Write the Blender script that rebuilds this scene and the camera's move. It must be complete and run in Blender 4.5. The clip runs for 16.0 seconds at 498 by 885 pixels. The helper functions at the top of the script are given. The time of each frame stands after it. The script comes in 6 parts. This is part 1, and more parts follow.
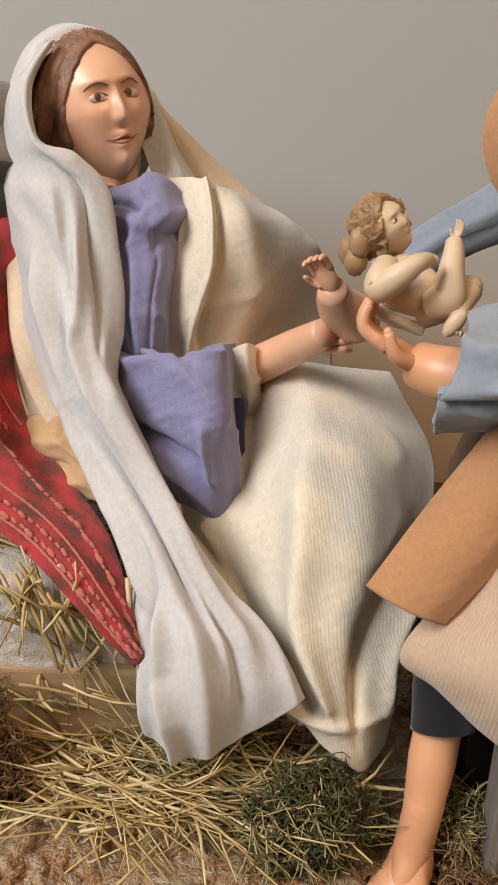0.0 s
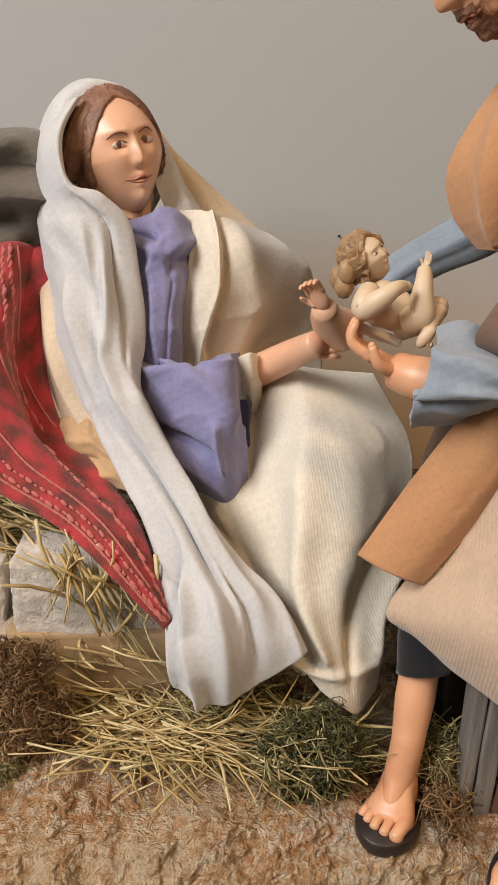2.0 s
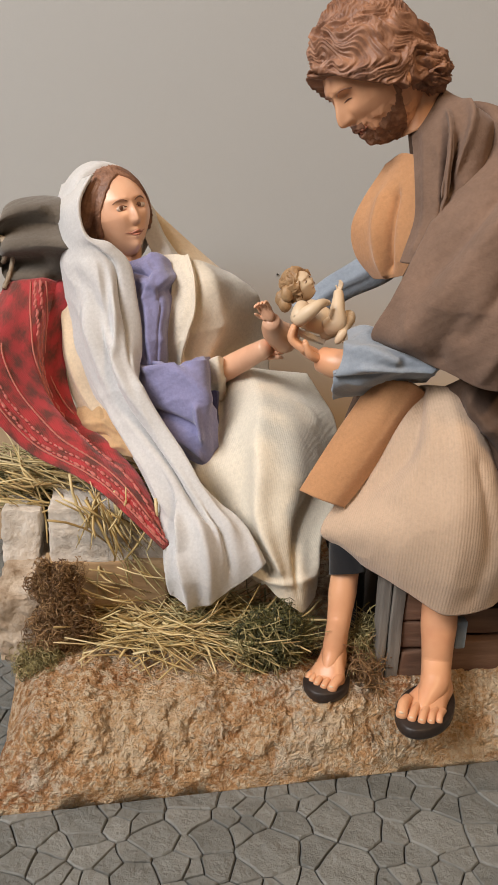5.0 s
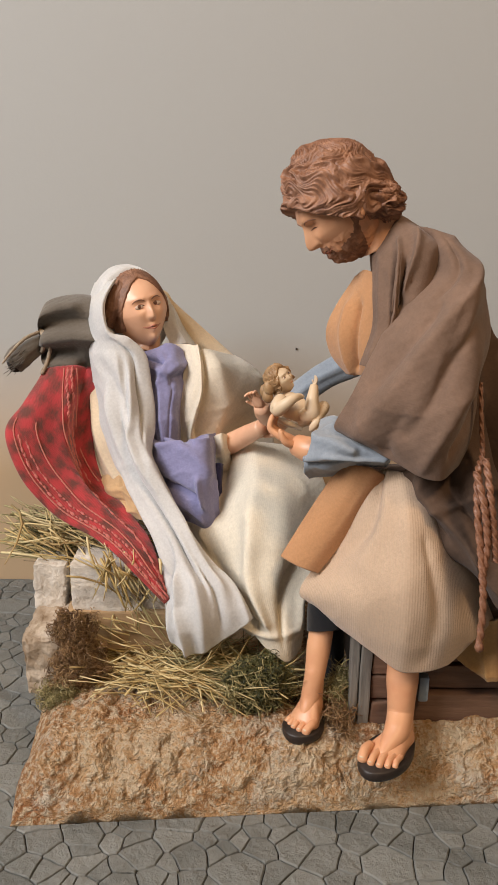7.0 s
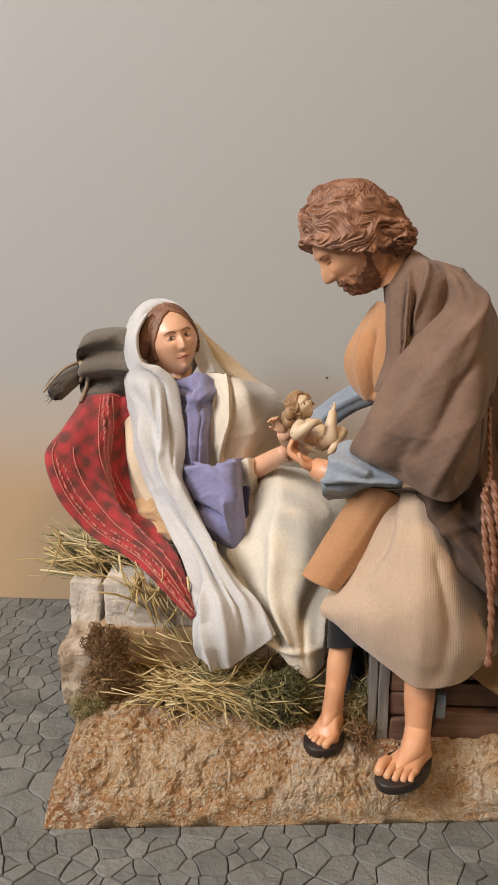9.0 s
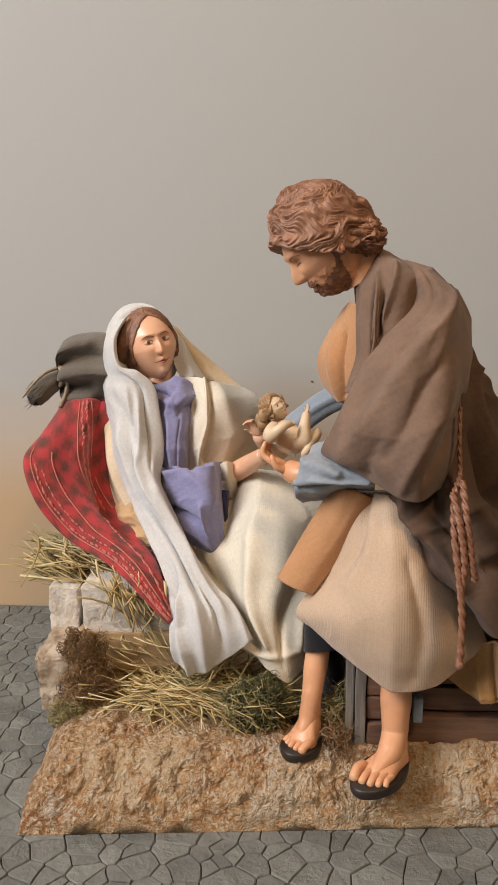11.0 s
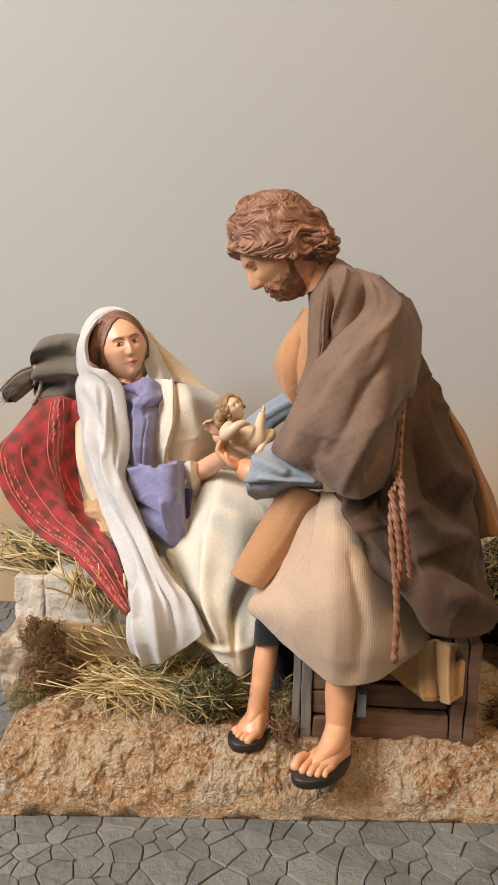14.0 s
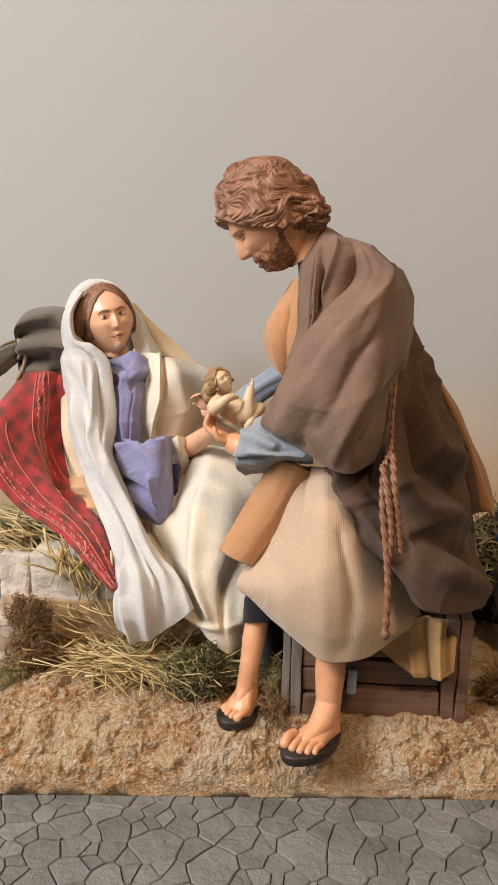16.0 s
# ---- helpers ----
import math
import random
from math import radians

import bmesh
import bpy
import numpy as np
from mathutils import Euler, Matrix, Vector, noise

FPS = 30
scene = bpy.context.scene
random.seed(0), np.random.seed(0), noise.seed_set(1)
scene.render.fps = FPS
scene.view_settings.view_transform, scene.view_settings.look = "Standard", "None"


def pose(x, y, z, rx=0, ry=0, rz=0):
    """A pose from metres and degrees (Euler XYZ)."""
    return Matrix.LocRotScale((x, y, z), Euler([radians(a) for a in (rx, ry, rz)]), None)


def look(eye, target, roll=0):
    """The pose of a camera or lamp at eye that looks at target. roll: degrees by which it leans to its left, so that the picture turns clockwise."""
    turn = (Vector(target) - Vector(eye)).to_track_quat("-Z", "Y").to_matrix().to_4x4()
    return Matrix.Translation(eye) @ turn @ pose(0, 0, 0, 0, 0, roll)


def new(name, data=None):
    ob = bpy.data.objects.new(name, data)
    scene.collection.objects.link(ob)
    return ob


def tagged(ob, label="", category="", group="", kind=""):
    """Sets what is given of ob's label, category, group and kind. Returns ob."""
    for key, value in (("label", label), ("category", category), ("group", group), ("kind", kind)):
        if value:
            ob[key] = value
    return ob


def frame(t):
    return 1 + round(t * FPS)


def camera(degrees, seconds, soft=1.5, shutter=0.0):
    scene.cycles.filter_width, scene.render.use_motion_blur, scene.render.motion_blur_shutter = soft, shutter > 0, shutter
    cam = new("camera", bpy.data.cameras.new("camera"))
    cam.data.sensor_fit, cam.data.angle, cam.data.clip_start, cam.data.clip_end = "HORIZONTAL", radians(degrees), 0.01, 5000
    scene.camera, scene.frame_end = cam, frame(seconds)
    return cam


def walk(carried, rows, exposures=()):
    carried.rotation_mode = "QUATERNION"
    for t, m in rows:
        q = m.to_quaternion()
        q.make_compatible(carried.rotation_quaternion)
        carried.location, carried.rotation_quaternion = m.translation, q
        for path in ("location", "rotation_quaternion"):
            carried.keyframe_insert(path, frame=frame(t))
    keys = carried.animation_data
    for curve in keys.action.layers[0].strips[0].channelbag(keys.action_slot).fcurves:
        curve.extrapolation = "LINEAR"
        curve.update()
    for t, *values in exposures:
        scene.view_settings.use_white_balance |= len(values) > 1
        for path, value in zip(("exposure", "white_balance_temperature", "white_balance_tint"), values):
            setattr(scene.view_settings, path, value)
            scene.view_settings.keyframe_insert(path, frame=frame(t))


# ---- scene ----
cam = camera(32.1, 16.0)
PATH = [
    (0, (0.034, 0.043, 0.184), (0.108, 1.899, -0.556), 3.2),
    (0.5, (0.03, 0.035, 0.186), (0.18, 1.895, -0.533), 4.3),
    (1, (0.032, 0.031, 0.19), (0.14, 1.888, -0.547), 3.1),
    (1.5, (0.025, 0.02, 0.195), (0.163, 1.873, -0.545), 3.4),
    (2, (0.026, 0.011, 0.197), (0.144, 1.86, -0.555), 2.5),
    (2.5, (0.02, -0.001, 0.198), (0.19, 1.845, -0.552), 2.2),
    (3, (0.019, -0.015, 0.198), (0.239, 1.831, -0.54), 1.9),
    (3.5, (0.018, -0.032, 0.202), (0.261, 1.822, -0.508), 2.1),
    (3.7, (0.012, -0.04, 0.201), (0.301, 1.82, -0.473), 3.2),
    (5.8, (0.008, -0.111, 0.225), (0.251, 1.765, -0.423), 2.2),
    (6, (0.009, -0.117, 0.232), (0.266, 1.753, -0.43), 1.7),
    (6.5, (0.033, -0.113, 0.235), (0.266, 1.779, -0.371), 1.6),
    (7, (0.046, -0.123, 0.242), (0.08, 1.783, -0.364), 1.3),
    (7.5, (0.053, -0.131, 0.244), (-0.007, 1.778, -0.348), 0.6),
    (8, (0.057, -0.137, 0.247), (-0.022, 1.774, -0.337), 0.4),
    (8.5, (0.059, -0.141, 0.246), (-0.032, 1.777, -0.315), 0.3),
    (10.8, (0.07, -0.138, 0.241), (-0.048, 1.792, -0.268), -0.3),
    (11, (0.077, -0.139, 0.241), (-0.055, 1.789, -0.275), -0.5),
    (11.5, (0.087, -0.146, 0.24), (-0.027, 1.785, -0.265), -0.1),
    (12, (0.092, -0.153, 0.239), (0.002, 1.788, -0.234), 0.8),
    (12.5, (0.105, -0.151, 0.237), (-0.014, 1.789, -0.231), 1.1),
    (13, (0.112, -0.15, 0.241), (-0.075, 1.779, -0.254), 0.4),
    (13.5, (0.108, -0.149, 0.241), (-0.102, 1.778, -0.25), 0.1),
    (14, (0.102, -0.152, 0.236), (-0.062, 1.785, -0.237), 0.9),
    (14.5, (0.104, -0.148, 0.235), (-0.063, 1.779, -0.27), 0.8),
    (15, (0.109, -0.143, 0.238), (-0.1, 1.773, -0.294), 0.1),
    (15.5, (0.112, -0.141, 0.238), (-0.105, 1.771, -0.307), -0.2),
    (16, (0.102, -0.146, 0.232), (-0.037, 1.781, -0.285), 1.0),
]
walk(cam, [(t, look(eye, target, roll)) for t, eye, target, roll in PATH],
     [(0.0, -0.22), (3.5, -0.18), (8.5, -0.14), (11.5, -0.14), (12.5, 0.05), (13.5, 0.12), (14.5, 0.1), (16.0, 0.08)])


# ---- light ----
world = bpy.data.worlds.new("room_light")
scene.world = world
world.use_nodes = True
world.node_tree.nodes["Background"].inputs[0].default_value = (0.62, 0.64, 0.68, 1)
world.node_tree.nodes["Background"].inputs[1].default_value = 0.25


def area_lamp(name, eye, target, size, size_y, watts, colour):
    data = bpy.data.lights.new(name, "AREA")
    data.shape, data.size, data.size_y, data.energy, data.color = "RECTANGLE", size, size_y, watts, colour
    ob = new(name, data)
    ob.matrix_world = look(eye, target)
    return ob


area_lamp("window_daylight", (-0.86, -0.42, 0.95), (0.05, 0.2, 0.1), 0.6, 0.7, 26.5, (0.97, 0.94, 0.93))
# Unseen warm lamp, added below the ceiling to warm the lower right side.
area_lamp("added_warm_light", (0.50, -0.70, 1.45), (0.12, 0.16, 0.0), 0.25, 0.25, 10.5, (1.0, 0.68, 0.39))


# ---- materials ----
class Nodes:
    """A small wrapper to write node materials in few lines."""

    def __init__(self, name):
        self.mat = bpy.data.materials.new(name)
        self.mat.use_nodes = True
        self.tree = self.mat.node_tree
        self.shader = self.tree.nodes["Principled BSDF"]
        self.coords = self.tree.nodes.new("ShaderNodeTexCoord")

    def add(self, kind, **inputs):
        node = self.tree.nodes.new(kind)
        for key, value in inputs.items():
            self.put(node.inputs[key.replace("_", " ")], value)
        return node

    def put(self, socket, value):
        if isinstance(value, bpy.types.NodeSocket):
            self.tree.links.new(value, socket)
        elif isinstance(value, (tuple, list)) and len(value) == 3 and socket.type == "RGBA":
            socket.default_value = (*value, 1)
        else:
            socket.default_value = value

    def noise(self, scale, detail=4.0, rough=0.6, stretch=None):
        vec = self.coords.outputs["Object"]
        if stretch:
            vec = self.add("ShaderNodeMapping", Vector=vec, Scale=stretch).outputs[0]
        return self.add("ShaderNodeTexNoise", Vector=vec, Scale=scale, Detail=detail, Roughness=rough).outputs[0]

    def ramp(self, fac, stops):
        node = self.add("ShaderNodeValToRGB", Fac=fac)
        el = node.color_ramp.elements
        while len(el) < len(stops):
            el.new(0.5)
        for e, (pos, col) in zip(el, stops):
            e.position, e.color = pos, (*col, 1)
        return node.outputs[0]

    def mix(self, fac, a, b, blend="MIX"):
        node = self.tree.nodes.new("ShaderNodeMix")
        node.data_type, node.blend_type = "RGBA", blend
        self.put(node.inputs[0], fac)
        self.put(node.inputs[6], a)
        self.put(node.inputs[7], b)
        return node.outputs[2]

    def maths(self, op, a, b=0.0):
        node = self.tree.nodes.new("ShaderNodeMath")
        node.operation = op
        self.put(node.inputs[0], a)
        self.put(node.inputs[1], b)
        return node.outputs[0]

    def finish(self, colour, rough=0.8, height=None, distance=0.0003, strength=0.6, **more):
        self.put(self.shader.inputs["Base Color"], colour)
        self.put(self.shader.inputs["Roughness"], rough)
        for key, value in more.items():
            self.put(self.shader.inputs[key.replace("_", " ")], value)
        if height is not None:
            bump = self.add("ShaderNodeBump", Height=height, Distance=distance, Strength=strength)
            self.put(self.shader.inputs["Normal"], bump.outputs[0])
        return self.mat


def shade(c, k):
    return tuple(min(1.0, v * k) for v in c)


def cloth(name, colour, weave=1700, bump=0.00012, fuzz=0.25, ribs=0.0, axis=(1, 0, 0), blotch=0.12, sheen=0.3, cord=0.5, web=0.35):
    """Woven or napped cloth: fine crossed threads, slow blotches of tone, and ribs where it is knitted."""
    n = Nodes(name)
    slow = n.noise(70, 3)
    fine = n.noise(900, 3, 0.7)
    col = n.mix(n.ramp(slow, [(0.3, (0, 0, 0)), (0.7, (1, 1, 1))]), shade(colour, 1 - blotch), shade(colour, 1 + blotch * 0.5))
    col = n.mix(0.35, col, n.mix(n.ramp(fine, [(0.3, (0, 0, 0)), (0.7, (1, 1, 1))]), shade(colour, 0.72), shade(colour, 1.18)))
    vec = n.coords.outputs["Object"]
    turn = n.add("ShaderNodeMapping", Vector=vec, Rotation=(0.3, 0.5, 0.2))
    wave_a = n.add("ShaderNodeTexWave", Vector=turn.outputs[0], Scale=weave / 6.283 * 0.5, Distortion=1.2, Detail=1.0)
    wave_a.bands_direction = "X"
    wave_b = n.add("ShaderNodeTexWave", Vector=turn.outputs[0], Scale=weave / 6.283 * 0.5, Distortion=1.2, Detail=1.0)
    wave_b.bands_direction = "Z"
    h = n.maths("MULTIPLY", n.maths("ADD", wave_a.outputs["Fac"], wave_b.outputs["Fac"]), web)
    h = n.maths("ADD", h, n.maths("MULTIPLY", fine, fuzz * 3))
    if ribs:
        lay = n.add("ShaderNodeVectorMath", Vector=n.coords.outputs["UV"])
        lay.operation = "DOT_PRODUCT"
        lay.inputs[1].default_value = axis
        s = n.maths("SINE", n.maths("MULTIPLY", lay.outputs["Value"], ribs))
        h = n.maths("ADD", h, n.maths("MULTIPLY", s, cord))
        # Hollows between ribs are darkened in the colour, like shade.
        dark = n.maths("MULTIPLY", n.maths("SUBTRACT", 1.0, s), 0.16 * cord)
        col = n.mix(dark, col, shade(colour, 0.45))
    return n.finish(col, 0.92, h, bump, 0.7, Sheen_Weight=sheen, Specular_IOR_Level=0.2)


def painted(name, colour, rough=0.32, var=0.14, warm=(0.55, 0.16, 0.07), grain=260):
    """Painted resin: thin glaze, warmer in patches, with a little brush texture."""
    n = Nodes(name)
    a = n.noise(90, 3)
    col = n.mix(n.ramp(a, [(0.42, (0, 0, 0)), (0.72, (1, 1, 1))]), colour, tuple(c * (1 - var) + w * var for c, w in zip(colour, warm)))
    b = n.noise(grain, 5)
    col = n.mix(n.maths("MULTIPLY", b, 0.22), col, shade(colour, 0.7))
    return n.finish(col, rough, b, 0.00012, 0.35, Coat_Weight=0.15, Coat_Roughness=0.3)


SKIN = (0.70, 0.365, 0.20)
skin_mat = painted("painted_skin", SKIN, 0.42, 0.30)
skin_pale = painted("painted_pale_skin", (0.66, 0.51, 0.345), 0.5, 0.1, (0.4, 0.2, 0.1))
skin_fair = painted("painted_fair_skin", (0.80, 0.47, 0.30), 0.36, 0.26)
lip_mat = painted("painted_lip", (0.50, 0.20, 0.13), 0.4)
brow_mat = painted("painted_brow", (0.10, 0.045, 0.025), 0.5)
eye_white = painted("painted_eye", (0.62, 0.5, 0.4), 0.25)
white_cloth = cloth("white_fleece", (0.58, 0.57, 0.56), 1500, 0.00008, 0.7, blotch=0.04, sheen=0.6)
cream_cloth = cloth("cream_knit", (0.76, 0.69, 0.565), 1500, 0.00014, 0.4, ribs=7200, axis=(1, 0, 0), blotch=0.06, cord=0.15)
cream_plain = cloth("cream_fleece", (0.73, 0.645, 0.52), 1500, 0.00014, 0.8, blotch=0.05)
beige_cloth = cloth("beige_cloth", (0.70, 0.56, 0.39), 1600, 0.00012, 0.3, blotch=0.08)
violet_cloth = cloth("violet_cloth", (0.24, 0.235, 0.40), 1500, 0.00022, 0.6, blotch=0.14)
# Dark copy of the violet cloth, for shade inside the sleeve.
violet_shade = cloth("violet_sleeve_shade", (0.06, 0.06, 0.14), 1500, 0.0002, 0.5)
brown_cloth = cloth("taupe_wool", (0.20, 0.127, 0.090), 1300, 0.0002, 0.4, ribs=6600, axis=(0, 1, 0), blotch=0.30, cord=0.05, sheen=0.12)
# Darker copy of the taupe wool: shade on the hip put into the colour.
shaded_brown = cloth("taupe_wool_shaded", (0.105, 0.066, 0.046), 1300, 0.0002, 0.4, blotch=0.3, sheen=0.06)
# Darkest brown: shade coloured into the cloak's back and collar gap; also the sack.
dark_brown = cloth("dark_wool_shade_and_sack", (0.074, 0.044, 0.029), 1300, 0.0002, 0.5, blotch=0.25)
tan_cloth = cloth("tan_cloth", (0.48, 0.245, 0.115), 1500, 0.00015, 0.5, blotch=0.1)
rib_cloth = cloth("ribbed_sand_knit", (0.56, 0.405, 0.285), 1900, 0.00035, 0.25, ribs=6300, axis=(1, 0, 0), blotch=0.08, cord=0.13, web=0.03)
blue_cloth = cloth("grey_blue_linen", (0.27, 0.305, 0.35), 1700, 0.00016, 0.3, blotch=0.14)
black_cloth = cloth("black_cloth", (0.012, 0.012, 0.014), 1700, 0.0001, 0.3)
slate_cloth = cloth("slate_sackcloth", (0.140, 0.120, 0.098), 1900, 0.0002, 0.4, blotch=0.2)
rust_cloth = cloth("rust_lining", (0.33, 0.155, 0.06), 1500, 0.00015, 0.4)
rag_cloth = cloth("mustard_rag", (0.47, 0.285, 0.125), 1500, 0.00015, 0.4, blotch=0.14)
bundle_cloth = cloth("blue_felt", (0.055, 0.085, 0.20), 1500, 0.00015, 0.5)
ochre_cloth = cloth("ochre_cloth", (0.55, 0.355, 0.185), 1500, 0.00015, 0.4, blotch=0.12)


def hair(name, dark, light):
    n = Nodes(name)
    a = n.noise(220, 4)
    b = n.noise(800, 3, 0.7)
    col = n.mix(n.ramp(a, [(0.35, (0, 0, 0)), (0.65, (1, 1, 1))]), dark, light)
    col = n.mix(n.maths("MULTIPLY", b, 0.4), col, shade(dark, 0.5))
    return n.finish(col, 0.55, b, 0.0002, 0.5)


woman_hair = hair("painted_brown_hair", (0.14, 0.062, 0.036), (0.36, 0.185, 0.11))
man_hair = hair("painted_auburn_hair", (0.20, 0.088, 0.048), (0.40, 0.20, 0.115))
child_hair = hair("painted_light_hair", (0.30, 0.17, 0.075), (0.48, 0.31, 0.16))


def make_sole():
    n = Nodes("black_sandal")
    return n.finish(n.mix(n.noise(200), (0.012, 0.009, 0.008), (0.04, 0.026, 0.02)), 0.45, n.noise(700), 0.0002)


sole_mat = make_sole()


def make_rope():
    n = Nodes("twisted_cord")
    a = n.noise(900, 3)
    return n.finish(n.mix(a, (0.10, 0.036, 0.020), (0.36, 0.17, 0.095)), 0.5, a, 0.0003)


rope_mat = make_rope()


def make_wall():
    """Backdrop: soft grey above, a warm sand glow coloured in near the ground."""
    n = Nodes("backdrop_with_glow")
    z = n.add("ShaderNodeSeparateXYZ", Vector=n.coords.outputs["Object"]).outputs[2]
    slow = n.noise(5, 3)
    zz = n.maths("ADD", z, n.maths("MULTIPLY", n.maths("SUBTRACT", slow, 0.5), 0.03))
    # Warm light low on the wall is painted in by height.
    glow_tone = n.ramp(n.maths("MULTIPLY", zz, 4.0), [(0.27, (0.52, 0.365, 0.215)), (0.45, (0.50, 0.43, 0.36)), (0.62, (0.433, 0.440, 0.434))])
    col = n.mix(n.maths("MULTIPLY", n.noise(40, 6), 0.12), glow_tone, (0.44, 0.41, 0.36))
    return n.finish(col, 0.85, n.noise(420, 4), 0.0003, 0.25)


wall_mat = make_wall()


def make_plaster():
    n = Nodes("room_plaster")
    return n.finish(n.mix(n.noise(6), (0.30, 0.275, 0.24), (0.36, 0.33, 0.29)), 0.9, n.noise(300), 0.0003)


plaster_mat = make_plaster()


def make_earth():
    """Rough plastered earth: ochre with pale tops, and shade coloured into grey-brown hollows."""
    n = Nodes("rough_ochre_earth")
    a = n.noise(30, 6, 0.65)
    b = n.noise(360, 6, 0.76)
    c = n.noise(13, 4)
    vec = n.add("ShaderNodeMapping", Vector=n.coords.outputs["Object"], Scale=(1, 1, 1)).outputs[0]
    jig = n.mix(0.006, vec, n.add("ShaderNodeTexNoise", Vector=vec, Scale=300.0, Detail=3.0).outputs["Color"])
    crumb = n.add("ShaderNodeTexVoronoi", Vector=jig, Scale=760.0).outputs["Distance"]
    top = n.maths("SUBTRACT", 0.75, crumb)
    col = n.ramp(a, [(0.33, (0.46, 0.205, 0.085)), (0.45, (0.65, 0.35, 0.16)), (0.56, (0.78, 0.50, 0.27)), (0.67, (0.86, 0.69, 0.48))])
    # Pale tops and dark hollows follow the bump, highlight and shade coloured in.
    col = n.mix(n.ramp(b, [(0.46, (0, 0, 0)), (0.57, (0.9, 0.9, 0.9))]), col, (0.90, 0.73, 0.52))
    col = n.mix(n.ramp(b, [(0.30, (0.8, 0.8, 0.8)), (0.43, (0, 0, 0))]), col, (0.27, 0.155, 0.075))
    col = n.mix(n.ramp(c, [(0.57, (0, 0, 0)), (0.66, (0.7, 0.7, 0.7))]), col, n.mix(n.ramp(b, [(0.4, (0, 0, 0)), (0.6, (1, 1, 1))]), (0.24, 0.20, 0.17), (0.66, 0.59, 0.51)))
    pale = n.ramp(n.noise(24, 5, 0.7), [(0.52, (0, 0, 0)), (0.64, (0.75, 0.75, 0.75))])
    col = n.mix(n.maths("MULTIPLY", pale, n.ramp(b, [(0.40, (0, 0, 0)), (0.52, (1, 1, 1))])), col, (0.82, 0.72, 0.60))
    h = n.maths("ADD", n.maths("MULTIPLY", b, 1.3), n.maths("MULTIPLY", top, n.maths("MULTIPLY", b, 1.6)))
    return n.finish(col, 0.95, h, 0.0028, 1.0, Specular_IOR_Level=0.15)


earth_mat = make_earth()


def make_stone(name, light, dark, scale=60):
    n = Nodes(name)
    a = n.noise(scale, 6, 0.65)
    b = n.noise(scale * 6, 5, 0.7)
    col = n.ramp(a, [(0.3, dark), (0.5, tuple((p + q) / 2 for p, q in zip(light, dark))), (0.68, light)])
    col = n.mix(n.maths("MULTIPLY", b, 0.32), col, shade(dark, 0.7))
    return n.finish(col, 0.92, n.maths("ADD", a, b), 0.0012, 0.7, Specular_IOR_Level=0.2)


stone_mat = make_stone("pale_grey_stone", (0.86, 0.80, 0.72), (0.52, 0.46, 0.39), 85)
boulder_mat = make_stone("weathered_stone", (0.66, 0.56, 0.45), (0.27, 0.19, 0.12), 80)


def make_paving():
    """Moulded grey flagstones with a light dry-brushed sheen."""
    n = Nodes("grey_flagstone")
    r = n.tree.nodes.new("ShaderNodeObjectInfo").outputs["Random"]
    isl = n.tree.nodes.new("ShaderNodeNewGeometry").outputs["Random Per Island"]
    a = n.noise(35, 5)
    b = n.noise(260, 5, 0.7)
    col = n.mix(n.maths("FRACT", n.maths("ADD", r, isl)), (0.114, 0.119, 0.111), (0.195, 0.198, 0.184))
    col = n.mix(n.ramp(a, [(0.4, (0, 0, 0)), (0.7, (0.6, 0.6, 0.6))]), col, (0.245, 0.247, 0.231))
    col = n.mix(n.ramp(b, [(0.6, (0, 0, 0)), (0.75, (0.5, 0.5, 0.5))]), col, (0.34, 0.335, 0.315))
    return n.finish(col, 0.46, n.maths("ADD", n.maths("MULTIPLY", n.noise(110, 5, 0.6), 1.5), b), 0.0016, 0.8)


paving_mat = make_paving()


def make_plain(name, a, b, scale, rough=0.8, bump=0.0004, stretch=None):
    n = Nodes(name)
    f = n.noise(scale, 5, 0.65, stretch)
    return n.finish(n.mix(n.ramp(f, [(0.3, (0, 0, 0)), (0.7, (1, 1, 1))]), a, b), rough, f, bump, 0.7)


joint_mat = make_plain("dark_joint", (0.012, 0.012, 0.012), (0.03, 0.03, 0.028), 300)
wood_mat = make_plain("brown_painted_wood", (0.085, 0.042, 0.026), (0.20, 0.115, 0.075), 90, 0.7, 0.0008, (0.25, 1, 2.2))
grey_wood = make_plain("weathered_grey_wood", (0.10, 0.088, 0.075), (0.24, 0.215, 0.185), 120, 0.85, 0.001, (2.0, 2.0, 0.2))
plank_mat = make_plain("straw_coloured_plank", (0.27, 0.165, 0.08), (0.52, 0.36, 0.20), 60, 0.85, 0.0008, (0.3, 1, 2))
# Near-black that stands for shade inside things; the nail head shares it.
dark_mat = make_plain("shade_and_nail_black", (0.010, 0.008, 0.007), (0.03, 0.022, 0.018), 90)
string_mat = make_plain("jute_string", (0.20, 0.15, 0.10), (0.42, 0.34, 0.25), 900)
metal_mat = make_plain("grey_blue_plastic", (0.16, 0.20, 0.25), (0.25, 0.31, 0.38), 120, 0.45)


def make_straw(name, a, b, c):
    n = Nodes(name)
    isl = n.tree.nodes.new("ShaderNodeNewGeometry").outputs["Random Per Island"]
    col = n.ramp(isl, [(0.0, a), (0.45, b), (1.0, c)])
    f = n.noise(500, 3)
    return n.finish(n.mix(n.maths("MULTIPLY", f, 0.4), col, shade(a, 0.6)), 0.55, f, 0.0002, 0.5)


straw_mat = make_straw("dry_straw", (0.30, 0.19, 0.07), (0.62, 0.46, 0.19), (0.80, 0.67, 0.38))
hay_mat = make_straw("greenish_hay", (0.12, 0.10, 0.035), (0.34, 0.28, 0.11), (0.56, 0.47, 0.24))
